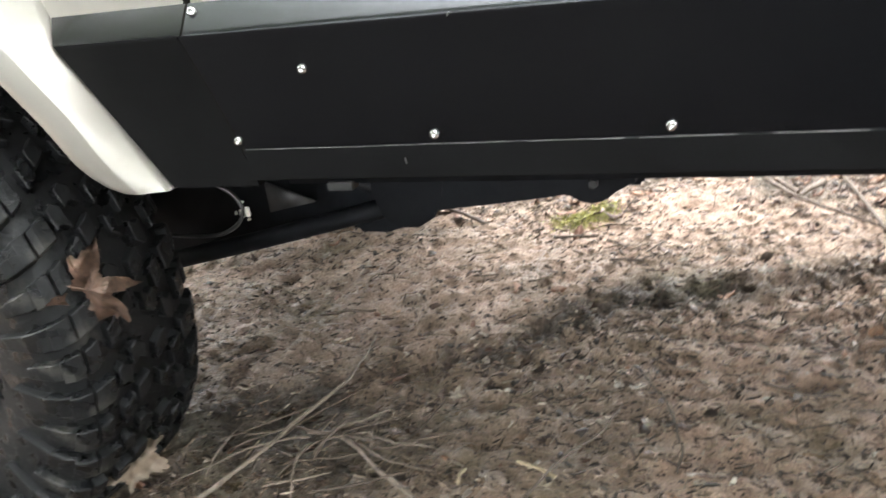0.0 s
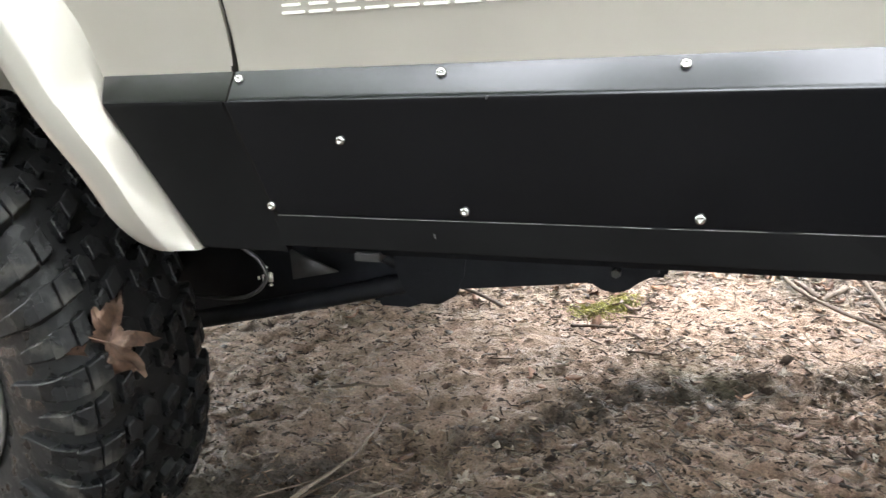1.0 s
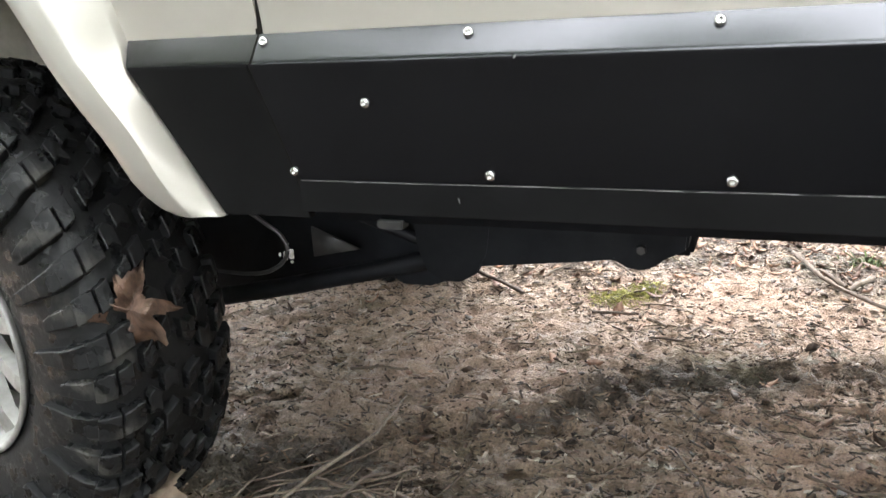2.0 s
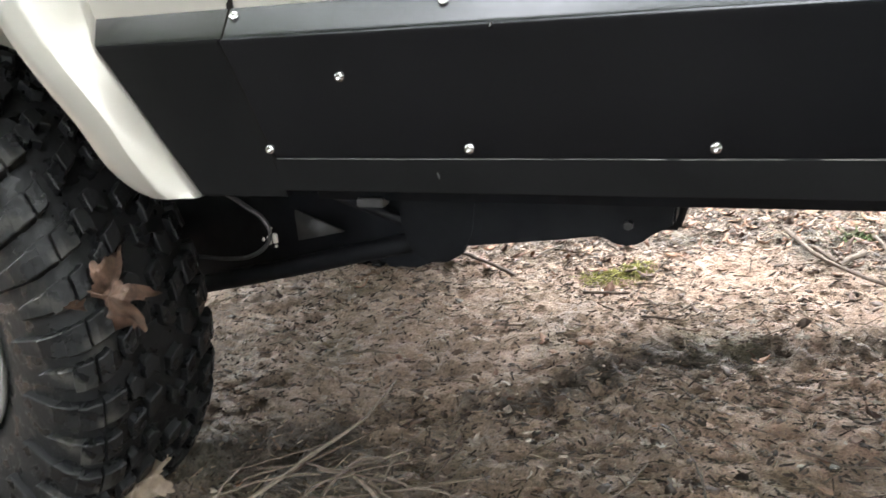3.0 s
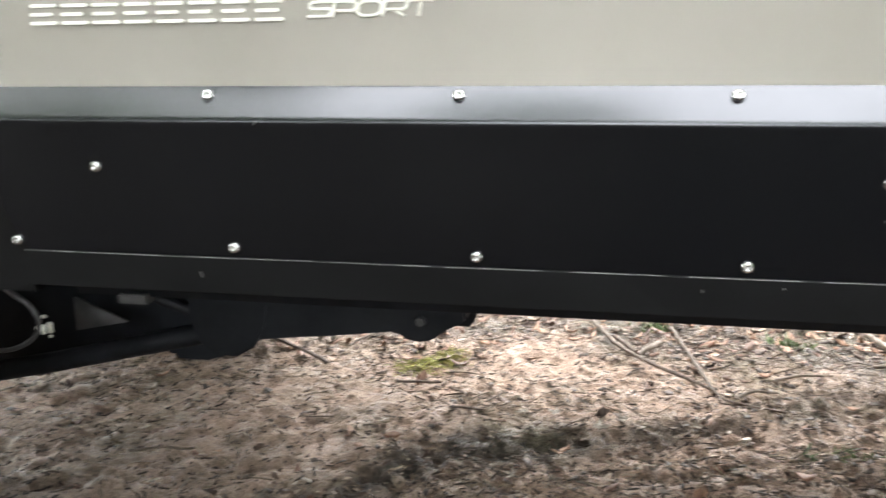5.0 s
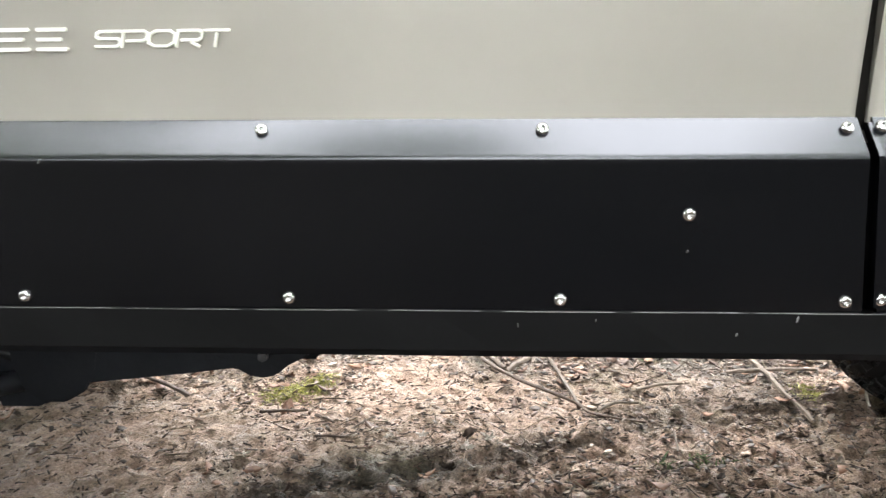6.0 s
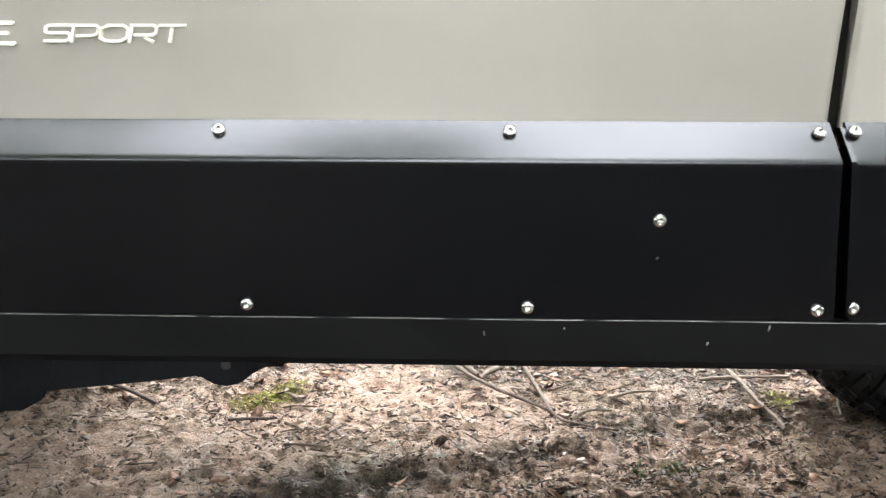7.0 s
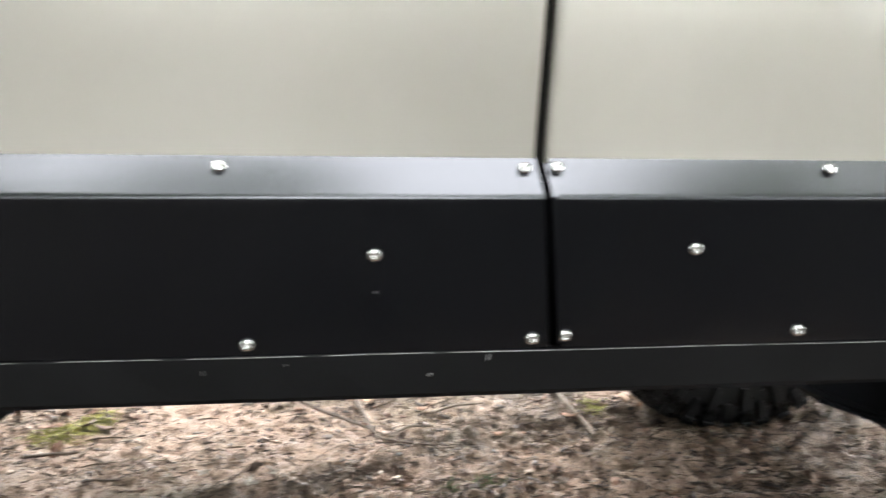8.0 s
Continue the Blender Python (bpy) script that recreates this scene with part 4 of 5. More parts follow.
# ==== leaves, sticks, moss and litter ====
def maple_outline(size, lobes=5, seed=0):
    rng = random.Random(seed)
    out = []
    for k in range(lobes):
        c = -math.pi * 0.78 + k * math.pi * 1.56 / (lobes - 1) + math.pi / 2
        reach = (1.0 if k == lobes // 2 else (0.86 if k in (1, lobes - 2) else 0.58)) * rng.uniform(0.9, 1.1)
        if k:
            v = c - math.pi * 0.195
            out.append((0.30 * size * math.cos(v), 0.30 * size * math.sin(v)))
        for da, q in ((-0.30, 0.55), (-0.22, 0.76), (-0.12, 0.70), (0.0, 1.0), (0.12, 0.72), (0.22, 0.77), (0.30, 0.55)):
            out.append((reach * q * size * math.cos(c + da), reach * q * size * math.sin(c + da)))
    out.append((0.05 * size, -0.14 * size))
    out.append((-0.05 * size, -0.14 * size))
    return out


def leaf_bm(size, curl, seed, stem=True, thick=0.0009):
    """A lobed dry leaf, curled and creased, with its stalk."""
    rng = random.Random(seed)
    outline = maple_outline(size, 5, seed)
    bm = bmesh.new()
    rings = [[(x * f, y * f) for x, y in outline] for f in (1.0, 0.66, 0.33)]
    p1, p2 = rng.uniform(0, 6), rng.uniform(0, 6)

    def lift(x, y):
        r, a = math.hypot(x, y) / size, math.atan2(y, x)
        return size * (curl * r * r * (0.35 + 0.65 * math.sin(1.5 * a + p1) ** 2) + 0.16 * r * math.sin(5 * a + p2) + 0.07 * r * math.sin(9 * a + 7 * r + p1) + 0.05 * math.sin(13 * a + 12 * r))

    top = [[bm.verts.new((x, y, lift(x, y))) for x, y in ring] for ring in rings]
    mid = bm.verts.new((0, 0, 0))
    n = len(outline)
    for a, b in zip(top, top[1:]):
        for i in range(n):
            bm.faces.new((a[i], a[(i + 1) % n], b[(i + 1) % n], b[i]))
    for i in range(n):
        bm.faces.new((top[-1][i], top[-1][(i + 1) % n], mid))
    under = {v: bm.verts.new((v.co.x * 0.99, v.co.y * 0.99, v.co.z - thick)) for ring in top for v in ring}
    for i in range(n):
        p, q = top[0][i], top[0][(i + 1) % n]
        bm.faces.new((q, p, under[p], under[q]))
    low = bm.verts.new((0, 0, -thick))
    for a, b in zip(top, top[1:]):
        for i in range(n):
            bm.faces.new((under[b[i]], under[b[(i + 1) % n]], under[a[(i + 1) % n]], under[a[i]]))
    for i in range(n):
        bm.faces.new((low, under[top[-1][(i + 1) % n]], under[top[-1][i]]))
    if stem:
        tube([(0, 0, 0), (0.03 * size, -0.2 * size, 0.03 * size), (0.12 * size, -0.42 * size, 0.12 * size)], [0.012 * size, 0.010 * size, 0.012 * size], 5, bm=bm)
    return bm


def maple_leaf(label, m, size, curl, seed, mat, group=""):
    ob = part("dead_leaf", leaf_bm(size, curl, seed), mat, None)
    ob.matrix_world = m
    return tagged(ob, label, "leaf", group)


def torn_leaf(label, m, lobes, body, crumple, seed, mat):
    """A crumpled, torn leaf; lobes: angle in degrees, reach in metres, half-width in degrees; body: radius of the whole middle."""
    rng = random.Random(seed)
    n, steps = 84, 9
    big = max(q[1] for q in lobes)
    noisy = [rng.uniform(-1, 1) for _ in range(n)]

    def edge(a, i):
        r = body
        for c, reach, wide in lobes:
            d = abs((math.degrees(a) - c + 180) % 360 - 180) / wide
            if d < 1.6:
                r = max(r, body * 0.8 + (reach - body * 0.8) * max(0.0, 1 - d) ** 1.15)
        return r * (1 + 0.07 * noisy[i] + (0.06 if i % 3 == 0 else -0.02))

    p1, p2, p3 = (rng.uniform(0, 6) for _ in range(3))

    def lift(x, y):
        r, a = math.hypot(x, y) / big, math.atan2(y, x)
        fold = sum(max(0.0, 1 - abs((math.degrees(a) - c + 180) % 360 - 180) / (wide * 0.8)) for c, reach, wide in lobes)
        u, v = x / big, y / big
        return crumple * big * (0.42 * r * math.sin(2 * a + p1) - 0.34 * r * fold + 0.24 * math.sin(7 * u + 3 * v + p2) + 0.18 * math.sin(9 * v - 5 * u + p3) + 0.07 * math.sin(19 * u + p1) * math.cos(17 * v + p2) + 0.38 * r * r)

    bm = bmesh.new()
    sheets = []
    for down in (0.0, 0.0010):
        rings = []
        for s in range(steps, 0, -1):
            f = s / steps
            ring = []
            for i in range(n):
                a = 2 * math.pi * i / n
                r = edge(a, i) * f
                x, y = r * math.cos(a), r * math.sin(a)
                ring.append(bm.verts.new((x, y, lift(x, y) - down)))
            rings.append(ring)
        mid = bm.verts.new((0, 0, lift(0.0001, 0) - down))
        for a, b in zip(rings, rings[1:]):
            for i in range(n):
                f = (a[i], a[(i + 1) % n], b[(i + 1) % n], b[i])
                bm.faces.new(f if not down else f[::-1])
        for i in range(n):
            f = (rings[-1][i], rings[-1][(i + 1) % n], mid)
            bm.faces.new(f if not down else f[::-1])
        sheets.append(rings[0])
    for i in range(n):
        bm.faces.new((sheets[0][(i + 1) % n], sheets[0][i], sheets[1][i], sheets[1][(i + 1) % n]))
    ob = part("dead_leaf", bm, mat, None)
    ob.matrix_world = m
    stalk = part("stalk", tube([(0, 0, -0.001), (-0.2 * big, 0.12 * big, 0.002), (-0.42 * big, 0.30 * big, 0.001)], [0.0012, 0.0010, 0.0013], 6), mat, None)
    stalk.parent = ob
    return tagged(ob, label, "leaf")


# one clings to the front tyre, one leans where the tyre meets the clay
torn_leaf("crumpled brown maple leaf stuck to the muddy tyre tread", Matrix.Translation((-0.224, -0.017, 0.477)) @ Euler((radians(66), radians(-8), radians(42))).to_matrix().to_4x4(), [(-92, 0.056, 46), (-60, 0.068, 30), (-12, 0.058, 34), (72, 0.088, 24), (98, 0.056, 24), (178, 0.052, 28), (222, 0.032, 30)], 0.024, 1.10, 3, maple_mat)
torn_leaf("pale brown maple leaf clinging to the foot of the tyre", Matrix.Translation((-0.310, 0.040, 0.146)) @ Euler((radians(62), radians(4), radians(45))).to_matrix().to_4x4(), [(-105, 0.050, 18), (-24, 0.058, 36), (34, 0.064, 30), (88, 0.044, 34), (142, 0.056, 34), (200, 0.060, 34)], 0.034, 0.36, 8, tan_leaf_mat)


def stick(label, pts, r0, r1, seed, mat=bark_mat, lift=0.0, group="sticks lying on the clay", lean=False):
    """A bent, knotty stick along plan points, lying on the ground."""
    rng = random.Random(seed)
    path = smooth_path([(x, y, 0) for x, y in pts], 6)
    n = len(path)
    rest = np.array([ground_at(x, y) for x, y, _ in path])
    low = np.array([rest[max(0, i - 4):i + 5].mean() for i in range(n)])
    knots = {rng.randrange(1, n) for _ in range(max(2, n // 9))}
    out, rad = [], []
    for i, (x, y, _) in enumerate(path):
        r = 0.80 * (r0 + (r1 - r0) * i / (n - 1)) * (1.22 if i in knots else 1.0)
        wob = 0.0026 * math.sin(i * 0.55 + seed) + (0.0022 if (i // 3 + seed) % 2 else -0.0018)
        out.append((x + wob * 0.4 + rng.uniform(-0.0006, 0.0006), y + wob * 0.6 + rng.uniform(-0.0006, 0.0006), float(low[i]) + r * 0.9 + (0.009 if y < 0.8 else 0.003) + lift * (i / (n - 1) if lean else math.sin(math.pi * i / (n - 1)))))
        rad.append(r * rng.uniform(0.90, 1.10))
    ob = part("stick", tube(out, rad, 8, 0.10, seed), mat, None)
    return tagged(ob, label, "stick", group)


STICKS = [
    ("long bent grey twig lying across a brushwood heap", [(-0.183, 0.683), (-0.166, 0.552), (-0.173, 0.455), (-0.201, 0.372), (-0.245, 0.242), (-0.304, 0.131)], 0.0028, 0.0056, 0.026),
    ("thin brown twig in a brushwood heap", [(-0.184, 0.338), (-0.239, 0.294), (-0.300, 0.233), (-0.370, 0.157)], 0.0035, 0.0022, 0.012),
    ("thick grey branch end of a brushwood heap", [(-0.185, 0.347), (-0.100, 0.324), (-0.020, 0.271), (0.083, 0.196)], 0.0050, 0.0062, 0.010),
    ("short pale twig across a brushwood heap", [(-0.084, 0.408), (-0.107, 0.341), (-0.138, 0.271)], 0.0048, 0.0036, 0.028),
    ("thin pale twig in a brushwood heap", [(-0.188, 0.224), (-0.142, 0.292), (-0.067, 0.356)], 0.0026, 0.0030, 0.018),
    ("short brown twig in a brushwood heap", [(-0.136, 0.160), (-0.164, 0.255), (-0.171, 0.313)], 0.0032, 0.0024, 0.014),
    ("forked brown twig on damp clay", [(-0.067, 0.356), (0.000, 0.331), (0.074, 0.339)], 0.0040, 0.0022, 0.010),
    ("thin bowed twig on damp clay", [(0.401, 0.632), (0.451, 0.549), (0.475, 0.488), (0.495, 0.400), (0.493, 0.328)], 0.0026, 0.0030, 0.006),
    ("straight brown twig on damp clay", [(0.385, 0.517), (0.356, 0.411), (0.310, 0.332), (0.266, 0.228)], 0.0026, 0.0040, 0.010),
    ("thin brown twig with a torn end on clay", [(-0.349, 0.733), (-0.287, 0.761), (-0.230, 0.795)], 0.0046, 0.0034, 0.008),
    ("dark half-buried root on damp clay", [(0.629, 0.626), (0.695, 0.596), (0.760, 0.599)], 0.0038, 0.0030, 0.0),
    ("short dark stick on pale clay", [(0.104, 1.260), (0.165, 1.270), (0.227, 1.273)], 0.0052, 0.0040, 0.002),
    ("short dark twig on pale clay", [(0.258, 1.233), (0.315, 1.192)], 0.0050, 0.0042, 0.002),
    ("thick brown stick beside moss", [(-0.386, 1.541), (-0.236, 1.443), (-0.105, 1.362)], 0.0070, 0.0075, 0.012),
    ("thin twig among dead leaves", [(-0.094, 1.504), (-0.039, 1.635)], 0.0040, 0.0030, 0.006),
    ("long curved tan branch on pale clay", [(0.610, 1.83), (0.639, 1.738), (0.692, 1.607), (0.749, 1.528), (0.839, 1.435), (0.923, 1.354), (0.974, 1.284), (1.087, 1.244)], 0.0085, 0.0040, 0.010),
    ("straight brown branch on pale clay", [(0.850, 1.80), (0.868, 1.696), (0.901, 1.534), (0.934, 1.343)], 0.0078, 0.0065, 0.006),
    ("short forked twig on pale clay", [(0.976, 1.301), (1.025, 1.346), (1.095, 1.368)], 0.0060, 0.0040, 0.006),
    ("thick pale branch leaning on dead leaves", [(1.420, 1.84), (1.437, 1.743), (1.470, 1.600), (1.487, 1.505), (1.519, 1.304)], 0.0095, 0.0070, 0.012),
    ("long straight stick among dead leaves", [(1.373, 1.574), (1.497, 1.583), (1.642, 1.607)], 0.0075, 0.0065, 0.008),
    ("thin brown stick among dead leaves", [(1.102, 1.450), (1.235, 1.496)], 0.0055, 0.0045, 0.006),
    ("bent root beside the rear tyre", [(1.740, 1.730), (1.746, 1.567), (1.696, 1.383)], 0.0075, 0.0055, 0.016),
    ("short thick tan stick on pale clay", [(0.750, 1.573), (0.819, 1.669)], 0.0095, 0.0090, 0.004),
    ("short thick brown stick on pale clay", [(0.680, 1.688), (0.741, 1.581)], 0.0090, 0.0080, 0.004),
    ("thin twig pressed into pale clay", [(0.342, 1.121), (0.411, 1.252)], 0.0035, 0.0028, 0.004),
    ("short dark twig pressed into clay", [(0.283, 1.089), (0.368, 1.092)], 0.0040, 0.0034, 0.002),
    ("short pale twig on clay", [(1.153, 1.223), (1.137, 1.109)], 0.0036, 0.0030, 0.003),
]
for k, (label, pts, r0, r1, up) in enumerate(STICKS):
    dark = "dark" in label or "torn end" in label or "moss" in label or "brown branch" in label or "curved" in label or "thick brown" in label
    stick(label, pts, r0, r1, 40 + k, dark_bark_mat if dark else bark_mat, lift=up)
stick("pale split wood splinter on damp clay", [(0.232, 0.312), (0.306, 0.282)], 0.0042, 0.0035, 90, split_mat, 0.002)
stick("yellow wood chip on damp clay", [(0.142, 0.289), (0.146, 0.245)], 0.0045, 0.0035, 91, split_mat, 0.004)

heap = random.Random(77)
for k in range(16):
    cx_, cy_, a, l = heap.gauss(-0.13, 0.075), heap.gauss(0.325, 0.05), heap.gauss(0.2, 0.8), heap.uniform(0.05, 0.12)
    bend = heap.uniform(-0.008, 0.008)
    stick("thin brown twig in a brushwood heap", [(cx_ - l * math.cos(a), cy_ - l * math.sin(a)), (cx_ - bend * math.sin(a), cy_ + bend * math.cos(a)), (cx_ + l * math.cos(a), cy_ + l * math.sin(a))], heap.uniform(0.0022, 0.0038), heap.uniform(0.0014, 0.0026), 120 + k, dark_bark_mat if k % 3 == 0 else bark_mat, lift=heap.uniform(0.006, 0.040), lean=True)

# bleached leaves that lie singly
stray = random.Random(515)
strays = [(stray.uniform(0.35, 1.5), stray.uniform(0.45, 1.15), stray.uniform(0.011, 0.026)) for _ in range(22)]
for k, (x, y, s) in enumerate(strays + [(0.142, 1.000, 0.030), (-0.349, 0.733, 0.027), (0.640, 1.090, 0.028), (0.700, 1.120, 0.022), (1.347, 1.298, 0.032), (0.30, 0.60, 0.020), (-0.81, 1.03, 0.022), (-0.007, 1.415, 0.022), (0.05, 0.52, 0.024), (0.44, 0.47, 0.016), (0.13, 0.22, 0.024), (0.85, 1.02, 0.020), (1.50, 1.10, 0.024), (-0.52, 1.11, 0.028), (0.72, 0.98, 0.022), (-0.16, 1.62, 0.030)]):
    rng = random.Random(300 + k)
    maple_leaf("bleached dead leaf lying on the clay", Matrix.Translation((x, y, ground_at(x, y) + 0.006)) @ Euler((rng.uniform(-0.4, 0.4), rng.uniform(-0.4, 0.4), rng.uniform(0, 6.28))).to_matrix().to_4x4(), s, rng.uniform(0.2, 0.6), 300 + k, pale_leaf_mat, "bleached leaves on the clay")


def scatter(name, label, count, seed, mat, maker, density, area):
    """Many small pieces joined into one object; density(x, y) gives the share kept."""
    rng = random.Random(seed)
    spots = np.random.RandomState(seed)
    X, Y = spots.uniform(area[0], area[1], count * 4), spots.uniform(area[2], area[3], count * 4)
    ragged = 0.5 * field(X, Y, 0.35, 53)
    inside = np.minimum.reduce([X - area[0], area[1] - X, area[3] - Y]) + ragged if area is AREA else np.ones_like(X)
    keep = spots.rand(count * 4) < density(X, Y) * step(inside, 0.0, 0.5)
    X, Y = X[keep][:count], Y[keep][:count]
    Z = height(X, Y)
    verts, faces = [], []
    for x, y, z in zip(X, Y, Z):
        vs, fs = maker(rng)
        e = Euler((rng.gauss(0, 0.32), rng.gauss(0, 0.32), rng.gauss(0, 0.9) + (math.pi if rng.random() < 0.5 else 0))).to_matrix()
        o = len(verts)
        verts += [tuple(e @ Vector(v) + Vector((x, y, z + 0.0015))) for v in vs]
        faces += [tuple(o + i for i in f) for f in fs]
    ob = new(name, raw_mesh(name, verts, faces, mat))
    return tagged(ob, label, "litter", kind="stuff")


def leaf_piece(rng):
    s, w = 0.007 + 0.028 * rng.random() ** 1.7, rng.uniform(0.22, 0.60)
    c = rng.uniform(0.2, 0.8) * s * rng.choice((-1, 1))
    ring = [(-s, 0, c), (-0.55 * s, 0.8 * w * s, 0.3 * c), (0.1 * s, w * s * rng.uniform(0.7, 1.2), 0.25 * c), (0.6 * s, 0.5 * w * s, 0.4 * c), (s, 0, c * rng.uniform(0.3, 1.2)), (0.5 * s, -0.7 * w * s, 0.5 * c), (0, -w * s * rng.uniform(0.6, 1.2), 0.2 * c), (-0.6 * s, -0.6 * w * s, 0.3 * c)]
    t = 0.0008
    vs = [(0, 0, 0)] + ring + [(x * 0.98, y * 0.98, z - t) for x, y, z in ring]
    fs = [(0, 1 + i, 1 + (i + 1) % 8) for i in range(8)] + [(1 + i, 9 + i, 9 + (i + 1) % 8, 1 + (i + 1) % 8) for i in range(8)]
    return vs, fs


def chip_piece(rng):
    l, w, t = 0.0030 + 0.016 * rng.random() ** 3, rng.uniform(0.0008, 0.0026), rng.uniform(0.0006, 0.0018)
    j = lambda: rng.uniform(0.6, 1.25)  # noqa: E731
    vs = [(-l * j(), -w * j(), -t), (l * j(), -w * j(), -t), (l * j(), w * j(), -t), (-l * j(), w * j(), -t), (-l * 0.8 * j(), -w * 0.7, t * j()), (l * 0.8 * j(), -w * 0.7, t * j()), (l * 0.8, w * 0.7 * j(), t), (-l * 0.8, w * 0.7 * j(), t)]
    return vs, [(4, 5, 6, 7), (0, 1, 5, 4), (1, 2, 6, 5), (2, 3, 7, 6), (3, 0, 4, 7)]


def twig_piece(rng):
    n, l, r = 4, 0.010 + 0.045 * rng.random() ** 1.6, rng.uniform(0.0007, 0.0021)
    vs, fs = [], []
    b = rng.gauss(0, 0.13) * l
    for i in range(n):
        f = i / (n - 1)
        q = (f - 0.5) * 2
        vs += [(q * l, b * (1 - q * q) + r * math.cos(a), 0.002 + r * math.sin(a) + 0.02 * l * q) for a in (0, 2.1, 4.2)]
    for i in range(n - 1):
        for k in range(3):
            fs.append((3 * i + k, 3 * i + (k + 1) % 3, 3 * i + 3 + (k + 1) % 3, 3 * i + 3 + k))
    return vs, fs


def flake_piece(rng):
    """A torn flake of old leaf or bark, cupped, lying lengthwise."""
    l, w = rng.uniform(0.005, 0.009) + 0.013 * rng.random() ** 2.2, rng.uniform(0.30, 0.65)
    c = rng.uniform(0.15, 0.5) * l * rng.choice((-0.6, 1))
    ring = [(l * q * math.cos(a), l * w * q * math.sin(a), c * q * abs(math.sin(a + 0.5))) for a, q in ((2 * math.pi * k / 7, rng.uniform(0.65, 1.15)) for k in range(7))]
    vs = [(0, 0, 0.001)] + ring + [(x * 0.95, y * 0.95, z - 0.0016) for x, y, z in ring]
    return vs, [(0, 1 + i, 1 + (i + 1) % 7) for i in range(7)] + [(1 + i, 8 + i, 8 + (i + 1) % 7, 1 + (i + 1) % 7) for i in range(7)]


AREA = (-1.7, 3.1, 0.0, 3.3)
scatter("leaf_flakes", "dark damp flakes of old leaf and bark on the clay", 10500, 29, flake_mat, flake_piece, lambda x, y: np.clip((0.45 + 1.1 * field(x, y, 0.19, 28)) * (1 - 0.6 * step(bank(x, y), 0.0, 0.1) * (1 - step(y, 1.5, 1.7))) * (1 - 0.4 * step(x, 0.2, 0.6) * (1 - step(bank(x, y), -0.15, -0.05))) - 0.35 * (1 - step(x, -0.35, 0.1)), 0.06, 1), AREA)
scatter("leaf_litter", "dry brown and tan leaf litter over the clay", 11500, 21, litter_mat, leaf_piece, lambda x, y: 0.012 + 0.035 * step(x, 0.2, 0.6) + 0.95 * step(y + 0.35 * field(x, y, 0.4, 22), 1.42, 1.95), AREA)
scatter("wood_chips", "small dark and pale chips of bark and leaf", 53000, 23, chip_mat, chip_piece, lambda x, y: (0.35 + 0.9 * (field(x, y, 0.16, 24) + 0.3)) * (1 - 0.40 * step(bank(x, y), 0.0, 0.12) * (1 - step(y, 1.45, 1.7))), AREA)
scatter("fine_twigs", "fine broken twigs lying on the clay", 3700, 25, twig_mat, twig_piece, lambda x, y: 0.22 + 0.5 * step(y, 1.3, 1.9) + 0.45 * step(x, 0.3, 0.8) * step(bank(x, y), -0.4, -0.1) * (1 - step(bank(x, y), 0.1, 0.3)), AREA)
# twigs of the brushwood heap
scatter("brushwood", "heap of fine brown brushwood on damp clay", 90, 27, twig_mat, lambda rng: twig_piece(rng), lambda x, y: np.exp(-((x + 0.13) / 0.14) ** 2 - ((y - 0.33) / 0.09) ** 2), (-0.42, 0.18, 0.12, 0.55))


def moss_patch(label, spots, count, seed, mat, tall):
    rng = random.Random(seed)
    verts, faces = [], []
    for _ in range(count):
        cx_, cy_, sx, sy = rng.choice(spots)
        x, y = rng.gauss(cx_, sx), rng.gauss(cy_, sy)
        z = ground_at(x, y)
        a, h, w = rng.uniform(0, 6.28), rng.uniform(0.4, 1.0) * tall, rng.uniform(0.0015, 0.0035)
        lx, ly = rng.gauss(0, 1.1) * h, rng.gauss(0, 1.1) * h
        o = len(verts)
        verts += [(x - w * math.cos(a), y - w * math.sin(a), z - 0.001), (x + w * math.cos(a), y + w * math.sin(a), z - 0.001), (x + lx * 0.5 + w * 0.7 * math.cos(a), y + ly * 0.5 + w * 0.7 * math.sin(a), z + h * 0.6), (x + lx, y + ly, z + h), (x + lx * 0.5 - w * 0.7 * math.cos(a), y + ly * 0.5 - w * 0.7 * math.sin(a), z + h * 0.6)]
        faces.append((o, o + 1, o + 2, o + 3, o + 4))
    name = "moss" if mat is moss_mat else "green_sprig"
    tagged(new(name, raw_mesh(name, verts, faces, mat)), label, "moss" if mat is moss_mat else "plant", kind="stuff")


moss_patch("bright yellow-green moss patch on pale clay", [(0.13, 1.40, 0.026, 0.028), (0.18, 1.44, 0.030, 0.034), (0.215, 1.50, 0.022, 0.032)], 6500, 31, moss_mat, 0.0034)
moss_patch("small yellow-green moss tuft among sticks", [(1.572, 1.484, 0.020, 0.018)], 240, 32, moss_mat, 0.008)
moss_patch("low green sprigs on clay", [(1.099, 1.034, 0.014, 0.012), (1.193, 1.060, 0.020, 0.014)], 70, 34, sprig_mat, 0.016)
moss_patch("low green sprigs among dead leaves", [(0.80, 1.78, 0.03, 0.02), (1.18, 1.70, 0.03, 0.02), (1.25, 1.86, 0.03, 0.02)], 240, 35, sprig_mat, 0.03)


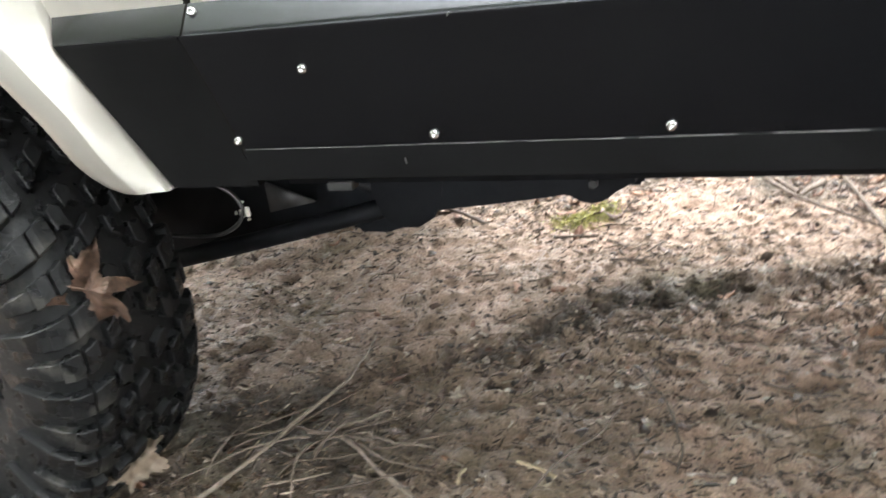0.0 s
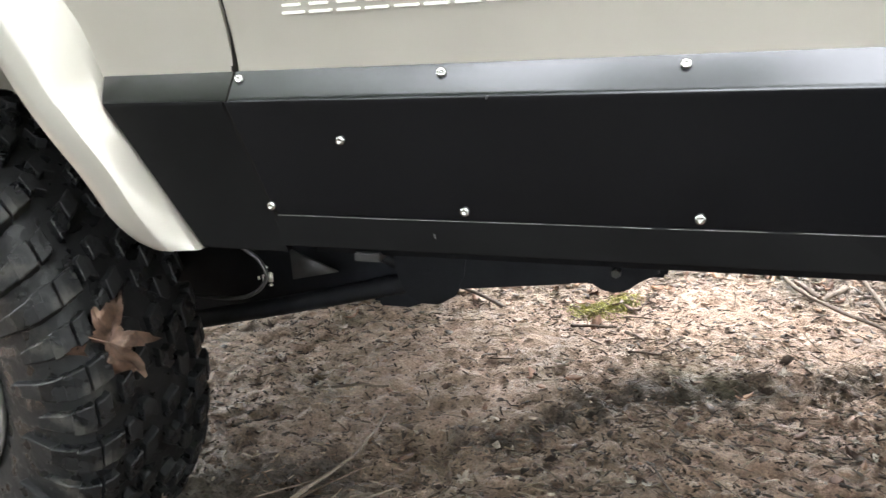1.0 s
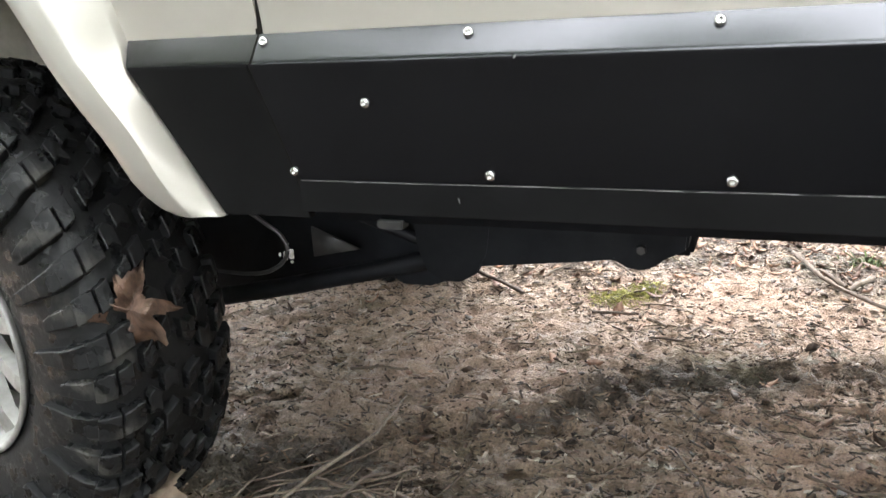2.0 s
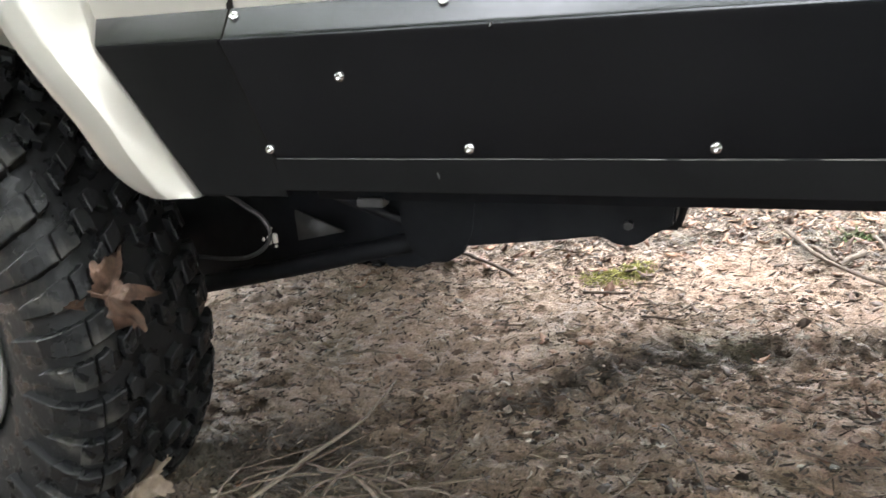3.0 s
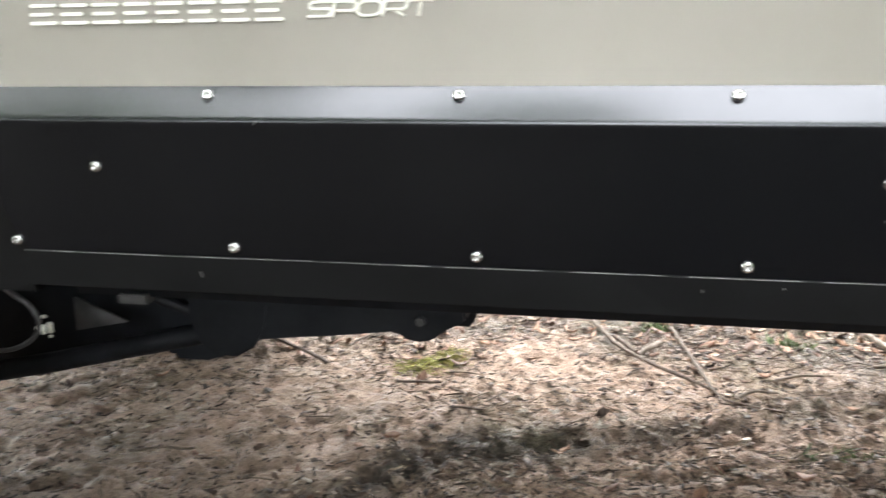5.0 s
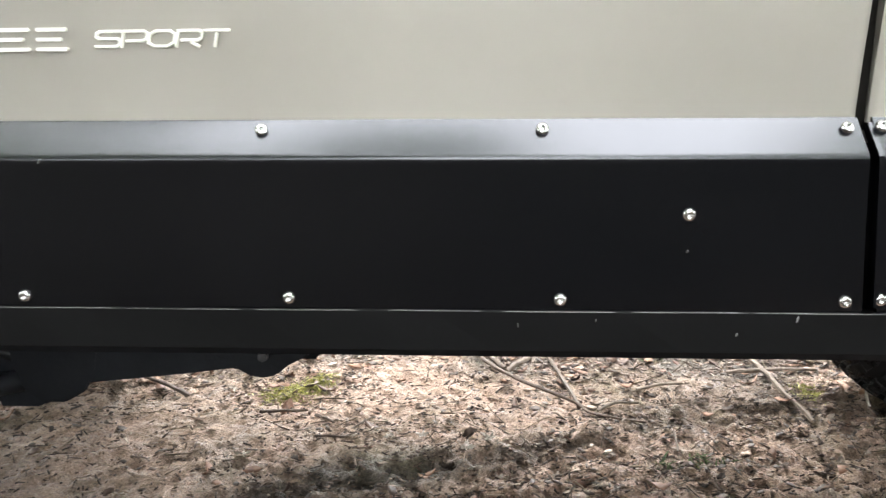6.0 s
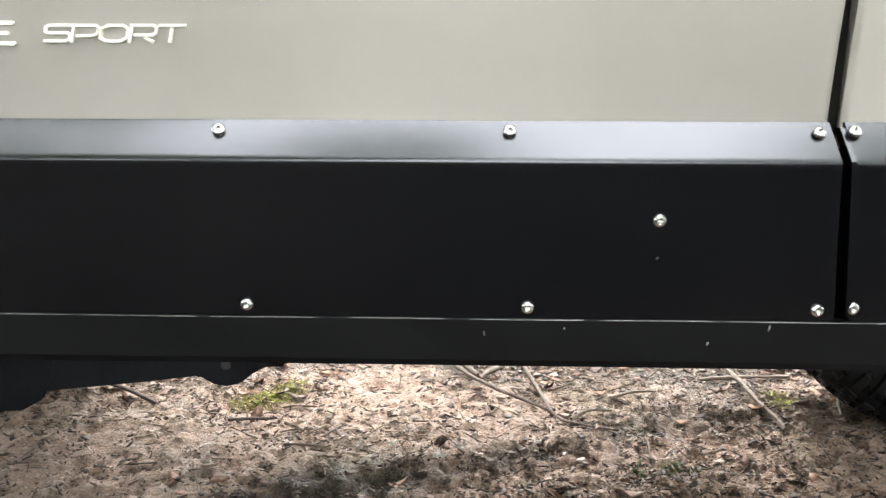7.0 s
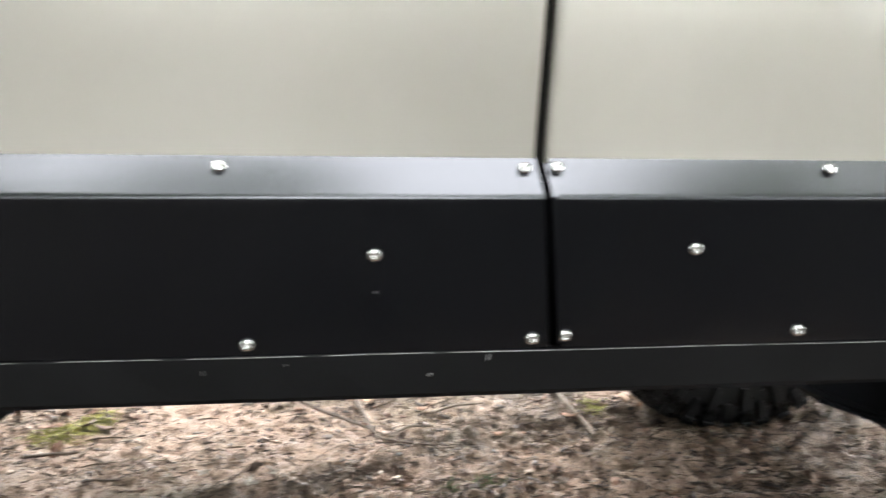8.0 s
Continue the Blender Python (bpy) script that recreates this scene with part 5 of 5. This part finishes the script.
# ==== the wood round about ====
def tree(at, tall, seed):
    rng = random.Random(seed)
    root = tagged(empty("tree", at), "tall woodland tree with green leaves", "tree", "trees of the wood")
    bm = tube([(at[0] + 0.04 * z * math.sin(seed + z * 0.4), at[1] + 0.03 * z * math.cos(seed + z * 0.3), at[2] + z - 0.1) for z in np.linspace(0, tall * 0.85, 12)], list(np.linspace(0.20, 0.05, 12)), 12, 0.06, seed)
    tips = []
    for k in range(22):
        z = tall * rng.uniform(0.12, 0.84)
        a = rng.uniform(0, 6.28)
        b = Vector((at[0] + 0.04 * z * math.sin(seed + z * 0.4), at[1] + 0.03 * z * math.cos(seed + z * 0.3), at[2] + z))
        reach = tall * rng.uniform(0.14, 0.30)
        pts = [b + Vector((math.cos(a) * reach * f, math.sin(a) * reach * f, reach * 0.55 * f ** 0.8)) for f in (0, 0.35, 0.7, 1.0)]
        tube(pts, [0.05, 0.035, 0.022, 0.01], 6, 0.05, k, bm)
        tips += [pts[1].lerp(pts[3], rng.uniform(0, 1.1)) for _ in range(7)]
    part("trunk", bm, trunk_mat, root)
    verts, faces = [], []
    for c in tips:
        spread = rng.uniform(0.35, 0.75)
        for _ in range(44):
            p = c + Vector((rng.gauss(0, spread), rng.gauss(0, spread), rng.gauss(0, spread * 0.6)))
            e = Euler((rng.uniform(-1, 1), rng.uniform(-1, 1), rng.uniform(0, 6.28))).to_matrix()
            s = rng.uniform(0.07, 0.15)
            o = len(verts)
            verts += [tuple(p + e @ Vector(v)) for v in ((-s, 0, 0), (-0.2 * s, 0.5 * s, 0.1 * s), (s, 0, 0), (-0.2 * s, -0.5 * s, 0.1 * s))]
            faces.append((o, o + 1, o + 2, o + 3))
    crown = new("crown", raw_mesh("crown", verts, faces, foliage_mat, False))
    crown.parent = root
    crown.matrix_parent_inverse = root.matrix_world.inverted()
    return root


kinds = [tree((x, y, 0.0), tall, 60 + k) for k, (x, y, tall) in enumerate(((-5.2, -3.4, 9.5), (-1.3, -5.4, 11.0), (7.4, -2.6, 10.0)))]
for k, (x, y) in enumerate([(5.0, -6.8), (-2.6, -10.5), (-4.8, -6.2), (8.8, -4.6), (-6.4, -0.4), (-7.5, 4.5), (-6.0, 10.5), (0.5, 14.0), (7.0, 11.5), (9.5, 5.0), (4.5, -4.3), (-2.9, -5.2)]):
    copy_thing(kinds[k % 3], pose(x, y, 0.0, 0, 0, 71.0 * k))

# low bushes closing the wood behind the clearing
verts, faces = [], []
bush = random.Random(404)
for _ in range(420):
    a, far = bush.uniform(0, 6.28), bush.uniform(11.0, 19.0)
    c = Vector((0.6 + far * math.cos(a), far * math.sin(a), 0.0))
    tall, wide = bush.uniform(1.2, 3.2), bush.uniform(0.6, 1.3)
    for _ in range(70):
        p = c + Vector((bush.gauss(0, wide * 0.6), bush.gauss(0, wide * 0.6), tall * bush.random() ** 0.8))
        e = Euler((bush.uniform(-1.2, 1.2), bush.uniform(-1.2, 1.2), bush.uniform(0, 6.28))).to_matrix()
        r = bush.uniform(0.10, 0.24)
        o = len(verts)
        verts += [tuple(p + e @ Vector(v)) for v in ((-r, 0, 0), (-0.2 * r, 0.55 * r, 0.1 * r), (r, 0, 0), (-0.2 * r, -0.55 * r, 0.1 * r))]
        faces.append((o, o + 1, o + 2, o + 3))
tagged(new("undergrowth", raw_mesh("undergrowth", verts, faces, foliage_mat, False)), "dark green undergrowth at the edge of the clearing", "bushes", kind="stuff")
